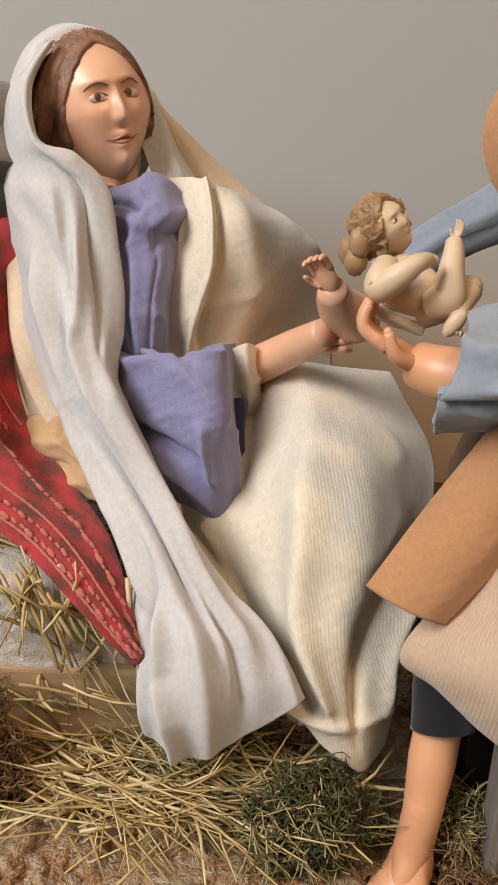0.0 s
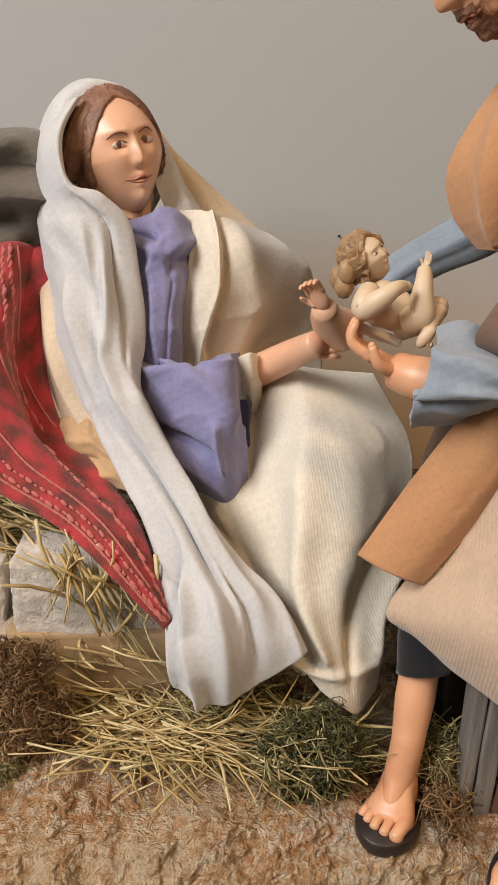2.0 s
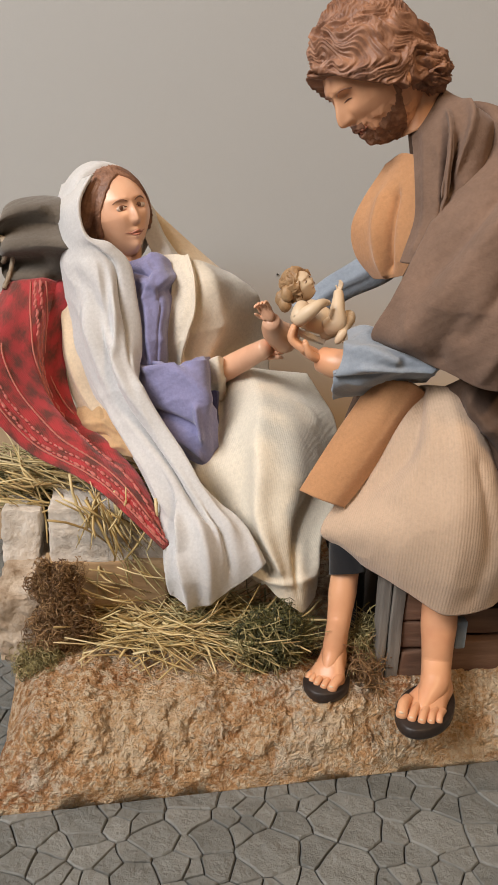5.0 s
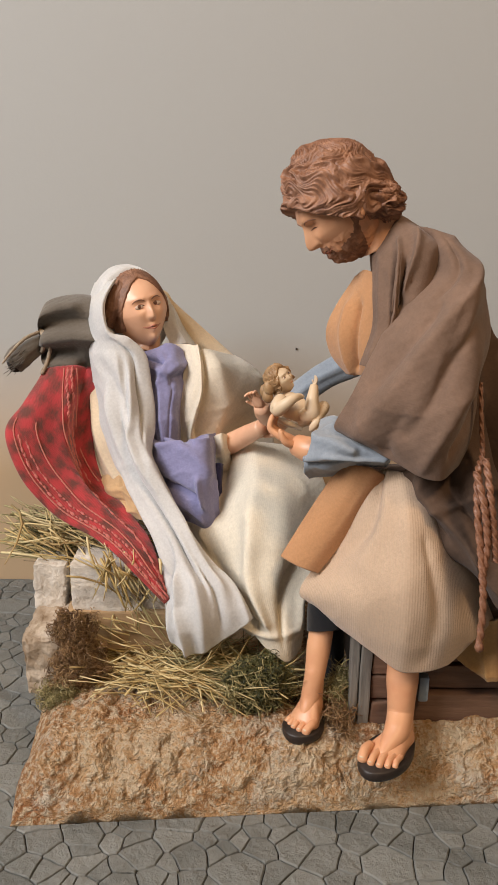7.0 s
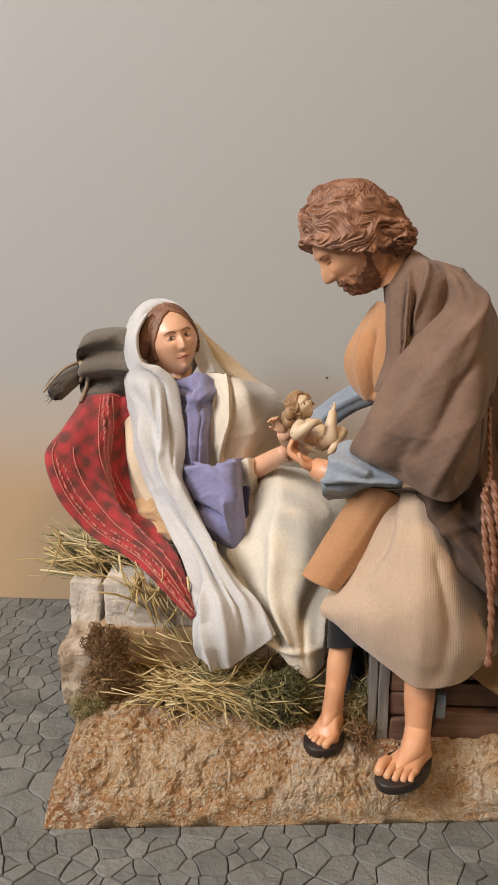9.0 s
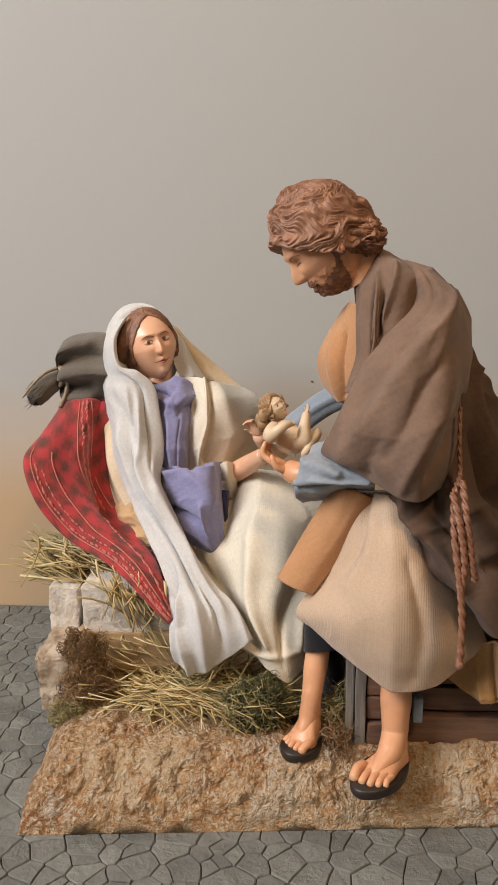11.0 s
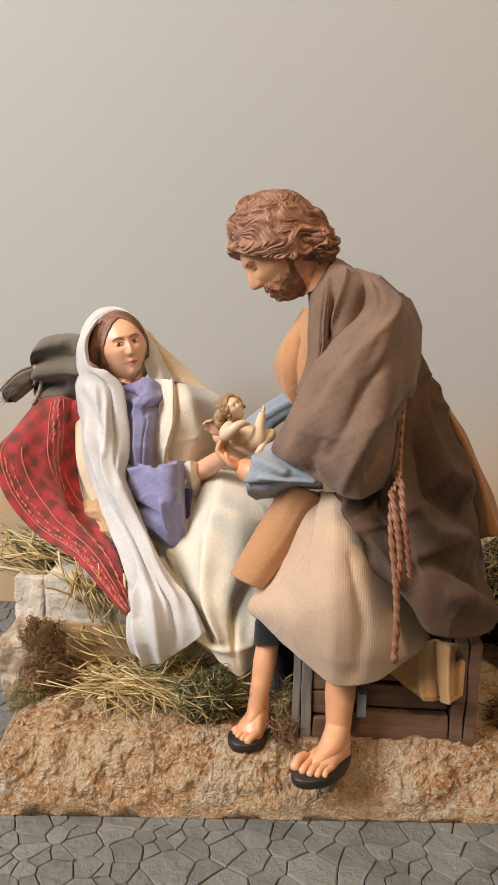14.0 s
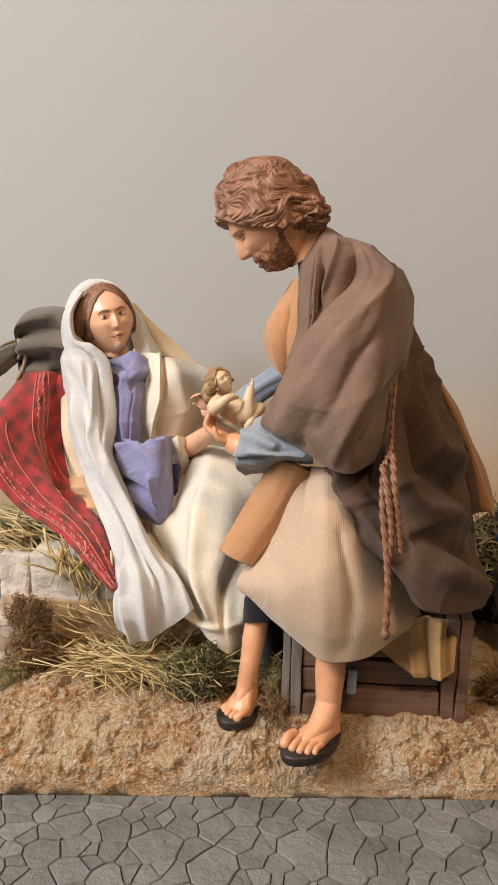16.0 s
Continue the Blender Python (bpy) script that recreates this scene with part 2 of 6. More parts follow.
moss_mat = make_straw("dark_green_moss", (0.016, 0.018, 0.006), (0.065, 0.068, 0.020), (0.21, 0.19, 0.065))
root_mat = make_straw("brown_dried_moss", (0.10, 0.05, 0.022), (0.27, 0.145, 0.06), (0.44, 0.28, 0.13))


def make_blanket():
    """Red woven blanket: twill, dark patches in rows, and paler bobbled stripes along both edges."""
    n = Nodes("red_woven_blanket")
    uv = n.add("ShaderNodeSeparateXYZ", Vector=n.coords.outputs["UV"])
    u, v = uv.outputs[0], uv.outputs[1]
    patch = n.add("ShaderNodeTexNoise", Vector=n.add("ShaderNodeMapping", Vector=n.coords.outputs["UV"], Scale=(150, 75, 1)).outputs[0], Scale=1.0, Detail=6.0, Roughness=0.85).outputs[0]
    chk = n.maths("MULTIPLY", n.maths("SINE", n.maths("MULTIPLY", u, 560)), n.maths("SINE", n.maths("MULTIPLY", v, 480)))
    k = n.maths("ADD", patch, n.maths("MULTIPLY", chk, 0.13))
    col = n.mix(n.ramp(k, [(0.40, (0, 0, 0)), (0.63, (0.92, 0.92, 0.92))]), (0.41, 0.044, 0.048), (0.105, 0.042, 0.032))
    twill = n.maths("SINE", n.maths("ADD", n.maths("MULTIPLY", u, 8800), n.maths("MULTIPLY", v, 8800)))
    col = n.mix(n.maths("MULTIPLY", twill, 0.04), col, (0.10, 0.006, 0.008))
    h = n.maths("ADD", n.maths("MULTIPLY", twill, 0.12), n.noise(900, 4))
    return n.finish(col, 0.9, h, 0.0003, 0.7, Sheen_Weight=0.3, Specular_IOR_Level=0.2)


blanket_mat = make_blanket()
bobble_mat = cloth("salmon_bobble_yarn", (0.52, 0.15, 0.125), 1500, 0.0003, 0.6)
thread_mat = cloth("rose_thread", (0.50, 0.16, 0.12), 1500, 0.0002, 0.6)


# ---- modelling helpers ----
def curve_at(pts, t):
    """A smooth curve through pts, at t from 0 to 1."""
    n = len(pts) - 1
    f = min(max(t, 0.0), 1.0) * n
    i = min(int(f), n - 1)
    f -= i
    p0, p1, p2, p3 = (Vector(pts[min(max(i + k, 0), n)]) for k in (-1, 0, 1, 2))
    return 0.5 * (2 * p1 + (p2 - p0) * f + (2 * p0 - 5 * p1 + 4 * p2 - p3) * f * f + (3 * p1 - p0 - 3 * p2 + p3) * f ** 3)


def fold_height(u, v, folds):
    """Ridges (or, with a minus, grooves) along lines (u0, v0, u1, v1, width, height)."""
    h = 0.0
    for u0, v0, u1, v1, width, high in folds:
        du, dv = u1 - u0, v1 - v0
        k = max(0.0, min(1.0, ((u - u0) * du + (v - v0) * dv) / (du * du + dv * dv + 1e-9)))
        d = math.hypot(u - u0 - k * du, v - v0 - k * dv)
        h += high * math.exp(-(d / width) ** 2)
    return h


class Form:
    """Collects one mesh of several materials."""

    def __init__(self):
        self.verts, self.faces, self.mats, self.uvs, self.slots = [], [], [], [], []

    def slot(self, mat):
        if mat not in self.slots:
            self.slots.append(mat)
        return self.slots.index(mat)

    def grid(self, rows, mat, closed=True, caps=True, uv=None):
        """Skins a list of rings (or open rows) of points."""
        base, n, k = len(self.verts), len(rows[0]), self.slot(mat)
        for j, row in enumerate(rows):
            for i, p in enumerate(row):
                self.verts.append(p)
                self.uvs.append(uv[j][i] if uv else (p[0], p[2]))
        span = n if closed else n - 1
        for j in range(len(rows) - 1):
            for i in range(span):
                a, b = base + j * n + i, base + j * n + (i + 1) % n
                self.faces.append((a, b, b + n, a + n))
                self.mats.append(k)
        if caps and closed:
            for j, flip in ((0, True), (len(rows) - 1, False)):
                ring = [base + j * n + i for i in range(n)]
                mid = sum((Vector(self.verts[i]) for i in ring), Vector()) / n
                self.verts.append(mid)
                self.uvs.append((mid[0], mid[2]))
                for i in range(n):
                    a, b = ring[i], ring[(i + 1) % n]
                    self.faces.append((b, a, len(self.verts) - 1) if flip else (a, b, len(self.verts) - 1))
                    self.mats.append(k)

    def rail(self, left, right, mat, front=0.35, back=0.35, nu=28, nv=24, folds=(), rough=0.0, grain=60.0, seed=0.0, taper=(1.0, 1.0), boxy=1.0, creases=None):
        """A body between two edge curves, bulged towards the front and the back, with folds laid on its front."""
        rows, uvs = [], []
        folds = list(folds)
        if creases:
            rng = random.Random(creases[2])
            for _ in range(creases[0]):
                u0, v0, run, turn = rng.random(), rng.random(), rng.uniform(0.08, 0.30), rng.gauss(0, 0.35)
                folds.append((u0, v0, u0 + run * math.sin(turn), v0 + run * math.cos(turn), rng.uniform(0.018, 0.05), creases[1] * rng.choice((1, -1, 1)) * rng.uniform(0.4, 1.0)))
        length = 0.0
        last = None
        for j in range(nv + 1):
            v = j / nv
            l, r = curve_at(left, v), curve_at(right, v)
            l2, r2 = curve_at(left, min(1, v + 0.02)), curve_at(right, min(1, v + 0.02))
            l1, r1 = curve_at(left, max(0, v - 0.02)), curve_at(right, max(0, v - 0.02))
            mid, w = (l + r) / 2, (r - l) / 2
            tan = (l2 + r2) - (l1 + r1)
            nor = w.cross(tan)
            nor = nor.normalized() if nor.length > 1e-12 else Vector((0, -1, 0))
            if nor.y > 0:
                nor = -nor
            if last is not None:
                length += (mid - last).length
            last = mid
            half = w.length
            end = taper[0] + (1 - taper[0]) * min(1, v * 5) ** 0.5
            end *= taper[1] + (1 - taper[1]) * min(1, (1 - v) * 5) ** 0.5
            row, uvrow = [], []
            for i in range(nu):
                a = 2 * math.pi * i / nu
                c, s = -math.cos(a), math.sin(a)
                c = math.copysign(abs(c) ** boxy, c)
                s = math.copysign(abs(s) ** boxy, s)
                u = (c + 1) / 2
                p = mid + w * c + nor * (s * half * (front if s > 0 else back) * end)
                if s > -0.05:
                    p += nor * fold_height(u, v, folds) * min(1.0, abs(s) * 2.2 + 0.25)
                if rough:
                    p += nor * rough * noise.noise(Vector((p.x, p.y, p.z)) * grain + Vector((seed, seed, 0)))
                row.append(p)
                uvrow.append((c * half, length))
            rows.append(row)
            uvs.append(uvrow)
        self.grid(rows, mat, uv=uvs)

    def sheet(self, rows, mat, folds=(), thick=0.0009, nu=48, nv=60, rough=0.0, grain=45.0, seed=0.0, crease=0.0, crease_grain=34.0, fray=0.0):
        """A piece of cloth through rows of points, with folds along lines of (u, v, height, width), two faces and a hem."""
        ctrl = np.array([[tuple(p) for p in row] for row in rows], dtype=float)

        def spline(a, count):
            n = len(a) - 1
            f = np.linspace(0, n, count + 1)
            i = np.minimum(f.astype(int), n - 1)
            t = (f - i).reshape((-1,) + (1,) * (a.ndim - 1))
            p0, p1, p2, p3 = a[np.maximum(i - 1, 0)], a[i], a[i + 1], a[np.minimum(i + 2, n)]
            return 0.5 * (2 * p1 + (p2 - p0) * t + (2 * p0 - 5 * p1 + 4 * p2 - p3) * t ** 2 + (3 * p1 - p0 - 3 * p2 + p3) * t ** 3)

        g = spline(ctrl, nv)
        g = spline(g.transpose(1, 0, 2), nu).transpose(1, 0, 2)

        def normals(a):
            n = np.cross(np.gradient(a, axis=1), np.gradient(a, axis=0))
            n /= np.linalg.norm(n, axis=2, keepdims=True) + 1e-12
            return n if n[..., 1].mean() < 0 else -n

        uu, vv = np.meshgrid(np.linspace(0, 1, nu + 1), np.linspace(0, 1, nv + 1))
        high = np.zeros_like(uu)
        for line in folds:
            best = np.zeros_like(uu)
            for (u0, v0, h0, w0), (u1, v1, h1, w1) in zip(line, line[1:]):
                du, dv = u1 - u0, v1 - v0
                k = np.clip(((uu - u0) * du + (vv - v0) * dv) / (du * du + dv * dv + 1e-9), 0, 1)
                d = np.hypot(uu - u0 - k * du, vv - v0 - k * dv) / (w0 + (w1 - w0) * k)
                h = (h0 + (h1 - h0) * k) / (1 + d * d) ** 2
                best = np.where(np.abs(h) > np.abs(best), h, best)
            high += best
        nor = normals(g)
        for j in range(nv + 1):
            for i in range(nu + 1):
                p = Vector(g[j, i])
                if rough:
                    high[j, i] += rough * noise.noise(p * grain + Vector((seed, seed, 0)))
                if crease:
                    q = p * crease_grain + noise.noise_vector(p * 25 + Vector((seed, 0, 0))) * 0.9 + Vector((seed, 3.0, seed))
                    r = 1 - min(1.0, abs(noise.noise(q)) * 2.6)
                    high[j, i] += crease * (r * r - 0.25)
        g = g + nor * high[..., None]
        if fray:
            for i in range(nu + 1):
                g[nv, i] += (g[nv, i] - g[nv - 1, i]) * fray * noise.noise(Vector((i * 0.9, seed, 0)))
        nor = normals(g)
        back = g - nor * thick
        run_u = np.concatenate([np.zeros((nv + 1, 1)), np.cumsum(np.linalg.norm(np.diff(g, axis=1), axis=2), axis=1)], axis=1)
        run_u -= run_u[:, nu // 2: nu // 2 + 1]
        run_v = np.concatenate([np.zeros((1, nu + 1)), np.cumsum(np.linalg.norm(np.diff(g, axis=0), axis=2), axis=0)], axis=0)
        base, n, k = len(self.verts), nu + 1, self.slot(mat)
        for side in (g, back):
            for j in range(nv + 1):
                for i in range(n):
                    self.verts.append(Vector(side[j, i]))
                    self.uvs.append((run_u[j, i], run_v[j, i]))
        off = n * (nv + 1)
        for j in range(nv):
            for i in range(nu):
                a = base + j * n + i
                self.faces.append((a, a + 1, a + n + 1, a + n))
                a += off
                self.faces.append((a + n, a + n + 1, a + 1, a))
                self.mats += [k, k]
        rim = [i for i in range(n)] + [j * n + nu for j in range(1, nv + 1)] + [nv * n + i for i in range(nu - 1, -1, -1)] + [j * n for j in range(nv - 1, 0, -1)]
        for a, b in zip(rim, rim[1:] + rim[:1]):
            self.faces.append((base + b, base + a, base + off + a, base + off + b))
            self.mats.append(k)

    def puff(self, outline, mat, front=0.02, back=0.01, n=72, rings=16, folds=(), rough=0.0, grain=60.0, seed=0.0, power=0.5, lift=Vector((0, -1, 0))):
        """A cushion-like body inside a closed outline. Folds are given in x and z."""
        pts = list(outline) + [outline[0]]
        edge = [curve_closed(outline, i / n) for i in range(n)]
        mid = sum(edge, Vector()) / n
        for side, high in ((1, front), (-1, back)):
            rows, uvs = [], []
            for j in range(rings + 1):
                s = 1 - j / rings * 0.98
                row = []
                for e in edge:
                    p = mid + (e - mid) * s
                    h = high * max(0.0, 1 - s ** 3) ** power
                    p = p + lift * (h * side)
                    if side > 0:
                        p = p + lift * (fold_height(p.x, p.z, folds) * min(1, (1 - s) * 6))
                    if rough:
                        p = p + lift * rough * noise.noise(p * grain + Vector((seed, seed, 0))) * min(1, (1 - s) * 5)
                    row.append(p)
                rows.append(row)
                uvs.append([(p.x, p.z) for p in row])
            if side < 0:
                rows = [list(reversed(r)) for r in rows]
                uvs = [list(reversed(r)) for r in uvs]
            self.grid(rows, mat, uv=uvs, caps=False)
            ring = range(len(self.verts) - n, len(self.verts))
            mid2 = sum((Vector(self.verts[i]) for i in ring), Vector()) / n
            self.verts.append(mid2)
            self.uvs.append((mid2.x, mid2.z))
            for i in ring:
                k = i + 1 if i + 1 < len(self.verts) - 1 else ring[0]
                self.faces.append((i, k, len(self.verts) - 1))
                self.mats.append(self.slot(mat))

    def tube(self, path, radii, mat, nu=12, nv=16, twist=0.0, lobes=0, depth=0.0, flat=1.0):
        """A round body along a curve; lobes give a twisted cord."""
        rows, uvs, run = [], [], 0.0
        side = None
        last = None
        for j in range(nv + 1):
            v = j / nv
            p = curve_at(path, v)
            tan = (curve_at(path, min(1, v + 0.01)) - curve_at(path, max(0, v - 0.01))).normalized()
            if side is None:
                side = tan.cross(Vector((0.13, 1, 0.21))).normalized()
            side = (side - tan * side.dot(tan)).normalized()
            up = tan.cross(side)
            f = v * (len(radii) - 1)
            i = min(int(f), len(radii) - 2)
            r = radii[i] + (radii[i + 1] - radii[i]) * (f - i)
            run += (p - last).length if last is not None else 0
            last = p
            row = []
            for k in range(nu):
                a = 2 * math.pi * k / nu
                rr = r * (1 + depth * math.cos(lobes * a + twist * v)) if lobes else r
                row.append(p + side * math.cos(a) * rr + up * math.sin(a) * rr * flat)
            rows.append(row)
            uvs.append([(k / nu * 6.28 * r, run) for k in range(nu)])
        self.grid(rows, mat, uv=uvs)

    def blob(self, centre, axes, mat, nu=24, nv=16, shape=None, pick=None):
        """A ball shaped by three axis vectors; shape(d) scales a direction, pick(d) chooses its material."""
        base = len(self.verts)
        ax, ay, az = (Vector(a) for a in axes)
        dirs = []
        for j in range(nv + 1):
            th = math.pi * j / nv
            for i in range(nu):
                a = 2 * math.pi * i / nu
                d = Vector((math.sin(th) * math.cos(a), math.sin(th) * math.sin(a), math.cos(th)))
                q = shape(d) if shape else d
                q = Vector(q)
                self.verts.append(Vector(centre) + ax * q.x + ay * q.y + az * q.z)
                self.uvs.append((i / nu * 0.05, j / nv * 0.05))
                dirs.append(d)
        k = self.slot(mat)
        for j in range(nv):
            for i in range(nu):
                a, b = j * nu + i, j * nu + (i + 1) % nu
                self.faces.append((base + a, base + a + nu, base + b + nu, base + b))
                self.mats.append(self.slot(pick((dirs[a] + dirs[b + nu]).normalized())) if pick else k)

    def build(self, name, label="", category="", group="", kind="", parent=None, smooth=True):
        me = bpy.data.meshes.new(name)
        me.from_pydata([tuple(v) for v in self.verts], [], self.faces)
        for m in self.slots:
            me.materials.append(m)
        me.polygons.foreach_set("material_index", self.mats)
        layer = me.uv_layers.new(name="UVMap")
        idx = np.zeros(len(me.loops), dtype=np.int32)
        me.loops.foreach_get("vertex_index", idx)
        layer.data.foreach_set("uv", np.array(self.uvs, dtype=np.float32)[idx].ravel())
        me.polygons.foreach_set("use_smooth", [smooth] * len(me.polygons))
        bm = bmesh.new()
        bm.from_mesh(me)
        bmesh.ops.recalc_face_normals(bm, faces=bm.faces)
        bm.to_mesh(me)
        bm.free()
        ob = new(name, me)
        if parent:
            ob.parent = parent
        return tagged(ob, label, category, group, kind)


def curve_closed(pts, t):
    n = len(pts)
    f = (t % 1.0) * n
    i = int(f) % n
    f -= int(f)
    p0, p1, p2, p3 = (Vector(pts[(i + k) % n]) for k in (-1, 0, 1, 2))
    return 0.5 * (2 * p1 + (p2 - p0) * f + (2 * p0 - 5 * p1 + 4 * p2 - p3) * f * f + (3 * p1 - p0 - 3 * p2 + p3) * f ** 3)


def part(name, bm, mat, parent, label=""):
    """Links a bmesh as one mesh object under a thing."""
    me = bpy.data.meshes.new(name)
    bm.to_mesh(me)
    bm.free()
    me.materials.append(mat)
    ob = new(name, me)
    ob.parent = parent
    return tagged(ob, label)


def box_mesh(x0, x1, y0, y1, z0, z1, bevel=0.0, wear=0.0, seed=0.0, cuts=0):
    bm = bmesh.new()
    bmesh.ops.create_cube(bm, size=1)
    for v in bm.verts:
        v.co = Vector((x0 + (v.co.x + 0.5) * (x1 - x0), y0 + (v.co.y + 0.5) * (y1 - y0), z0 + (v.co.z + 0.5) * (z1 - z0)))
    if bevel:
        bmesh.ops.bevel(bm, geom=bm.edges[:], offset=bevel, segments=2, profile=0.6, affect="EDGES")
    if cuts:
        bmesh.ops.subdivide_edges(bm, edges=bm.edges[:], cuts=cuts, use_grid_fill=True)
    if wear:
        for v in bm.verts:
            v.co += Vector((noise.noise(v.co * 90 + Vector((seed, 0, 0))), noise.noise(v.co * 90 + Vector((0, seed + 5, 0))), noise.noise(v.co * 90 + Vector((0, 0, seed + 9))))) * wear
    return bm


def thing(name, bm, mat, label, category, kind="", group="", smooth=False):
    me = bpy.data.meshes.new(name)
    if smooth:
        for f in bm.faces:
            f.smooth = True
    bm.to_mesh(me)
    bm.free()
    me.materials.append(mat)
    return tagged(new(name, me), label, category, group, kind)


def gauss(*v):
    return math.exp(-sum(x * x for x in v))


def hair_shell(form, centre, axes, mat, mask, swell=1.12, crown=(0.0, -0.35, 0.94), strands=26.0, twist=0.5, waves=5.0, relief=0.045, clumps=0.05, nu=260, nv=200, seed=0.0, nape=-0.5):
    """Modelled hair: a cap whose locks run from the crown outwards in waves. mask(d) is over 1 where hair grows."""
    top = Vector(crown).normalized()
    a = top.cross(Vector((1, 0, 0))).normalized()
    b = top.cross(a)

    def lock(d):
        grow = mask(d) * (1 + 0.07 * noise.noise(d * 6 + Vector((seed, 0, 0))))
        if grow < 0.9:
            return d * 0.80
        th = math.acos(max(-1.0, min(1.0, d.dot(top))))
        ph = math.atan2(d.dot(b), d.dot(a))
        drift = noise.noise(d * 2.2 + Vector((seed, 5, 0)))
        ph += twist * math.sin(waves * th + 3.0 * drift) * min(1.0, th) * 0.35 + 0.25 * drift
        ring = Vector((math.cos(ph), math.sin(ph), 0)) * 3.4
        clump = noise.noise(ring + Vector((0, 0, th * 1.3 + seed)))
        fine = 1 - abs(math.sin(ph * strands * 0.5 + 2.5 * clump + 1.5 * noise.noise(d * 5)))
        finer = 1 - abs(math.sin(ph * strands * 1.35 + 4 * clump))
        k = swell + clumps * clump * (0.4 + th * 0.5) + relief * (fine * 0.8 + finer * 0.35 - 0.5) * min(1.0, th * 2.2)
        k += 0.6 * clumps * math.sin(waves * 1.6 * th + 4 * clump) * min(1.0, th)
        if d.z < nape:
            k -= 0.5 * min(1.0, (nape - d.z) / 0.25)
        if grow < 1.0:
            k = 0.80 + (k - 0.80) * (grow - 0.9) / 0.1
        return d * k

    form.blob(centre, axes, mat, nu, nv, lock)


def head(form, centre, fwd, up, size, skin, hair_mat, beard, face, nose, lids, cap, gaze=(0.0, 0.0), nu=150, nv=120):
    """A modelled doll's head with painted features; fwd is where it faces."""
    fwd = Vector(fwd).normalized()
    up = (Vector(up) - fwd * Vector(up).dot(fwd)).normalized()
    right = fwd.cross(up)
    axes = (right * size[0], fwd * size[1], up * size[2])

    def oval(d):
        wide = face[0] * (1 - (0.40 if not beard else 0.0) * max(0.0, d.z - 0.10))
        return (d.x / wide) ** 2 + ((d.z - face[2]) / face[1]) ** 2 if d.y > 0 else 9.0

    def skull(d):
        x, y, z = d
        if z < -0.1:
            x *= 1 - (0.30 if beard else 0.38) * min(1, (-z - 0.1) / 0.8)
        if d.y > 0:
            ax = abs(d.x)
            if -0.32 < d.z < 0.26:
                k = max(0.0, min(1.0, (0.24 - d.z) / 0.42))
                k = 0.10 + 0.90 * k * k * (3 - 2 * k)
                tip = 1.0 if d.z > -0.19 else max(0.0, 1 - ((-0.19 - d.z) / 0.11) ** 2)
                y += nose * k * tip * gauss(d.x / (0.055 + 0.038 * k))
                y += nose * 0.22 * gauss((ax - 0.12) / 0.06, (d.z + 0.19) / 0.06)
            y += 0.04 * gauss(d.x / 0.5, (d.z - 0.36) / 0.16)
            y -= (0.085 if lids else 0.13) * gauss((ax - 0.30) / 0.17, (d.z - 0.10) / 0.11)
            y += 0.035 * gauss((ax - 0.30) / 0.10, (d.z - 0.085) / 0.055)
            y += 0.045 * gauss((ax - 0.28) / 0.25, (d.z - 0.28) / 0.07)
            y += 0.06 * gauss(d.x / 0.20, (d.z + 0.40) / 0.055) + 0.07 * gauss(d.x / 0.16, (d.z + 0.52) / 0.05)
            y -= 0.04 * gauss(d.x / 0.22, (d.z + 0.46) / 0.02)
            y += 0.16 * gauss(d.x / 0.24, (d.z + 0.74) / 0.17)
            y += 0.05 * gauss((ax - 0.42) / 0.2, (d.z + 0.12) / 0.2)
            if beard and d.z < -0.28:
                h = noise.fractal(Vector((d.x * 9, d.y * 5, d.z * 6)), 1.0, 2.0, 4)
                m = min(1.0, (-0.28 - d.z) / 0.12)
                if gauss(d.x / 0.17, (d.z + 0.46) / 0.06) < 0.4:
                    y += (0.06 + 0.05 * h) * m
                    z -= 0.04 * h * m
        return (x, y, z)

    def paint(d):
        if beard and d.y > 0.20:
            ax = abs(d.x)
            if d.y < 0.34 + 0.05 * noise.noise(d * 11) and d.z < 0.1:
                return hair_mat
            edge = -0.53 + 0.30 * max(0.0, ax - 0.45) + 0.05 * noise.noise(d * 9)
            if ax < 0.28:
                edge = -0.33
            if d.z < edge and (d.x / 0.17) ** 2 + ((d.z + 0.46) / 0.05) ** 2 > 1:
                return hair_mat
        return skin

    form.blob(centre, axes, skin, nu, nv, skull, paint)

    def spot(x, z, out=0.0):
        q = skull(Vector((x, math.sqrt(max(0.0, 1 - x * x - z * z)), z)))
        return Vector(centre) + axes[0] * q[0] + axes[1] * (q[1] + out) + axes[2] * q[2]

    s0 = size[0]
    tiny = s0 < 0.008
    for m in (-1, 1):
        if lids:
            form.blob(spot(0.30 * m, 0.085, -0.01), (right * s0 * 0.180, fwd * s0 * 0.05, up * s0 * 0.088), eye_white, 16, 10)
            form.blob(spot(0.30 * m, 0.090, -0.01) + right * s0 * gaze[0] + up * s0 * gaze[1] + fwd * s0 * 0.034, (right * s0 * 0.070, fwd * s0 * 0.028, up * s0 * 0.076), brow_mat, 12, 8)
        if tiny:
            continue
        if not lids:
            form.tube([spot(m * x, 0.265 - 1.5 * (x - 0.32) ** 2, 0.004) for x in (0.13, 0.22, 0.32, 0.42, 0.53)], [s0 * 0.012, s0 * 0.022, s0 * 0.008], hair_mat, 8, 12)
            form.tube([spot(m * x, 0.075 - 0.9 * (x - 0.28) ** 2, 0.006) for x in (0.15, 0.22, 0.30, 0.38)], [s0 * 0.006, s0 * 0.016, s0 * 0.006], brow_mat, 8, 12)
            continue
        lash = 0.138 if lids else 0.030
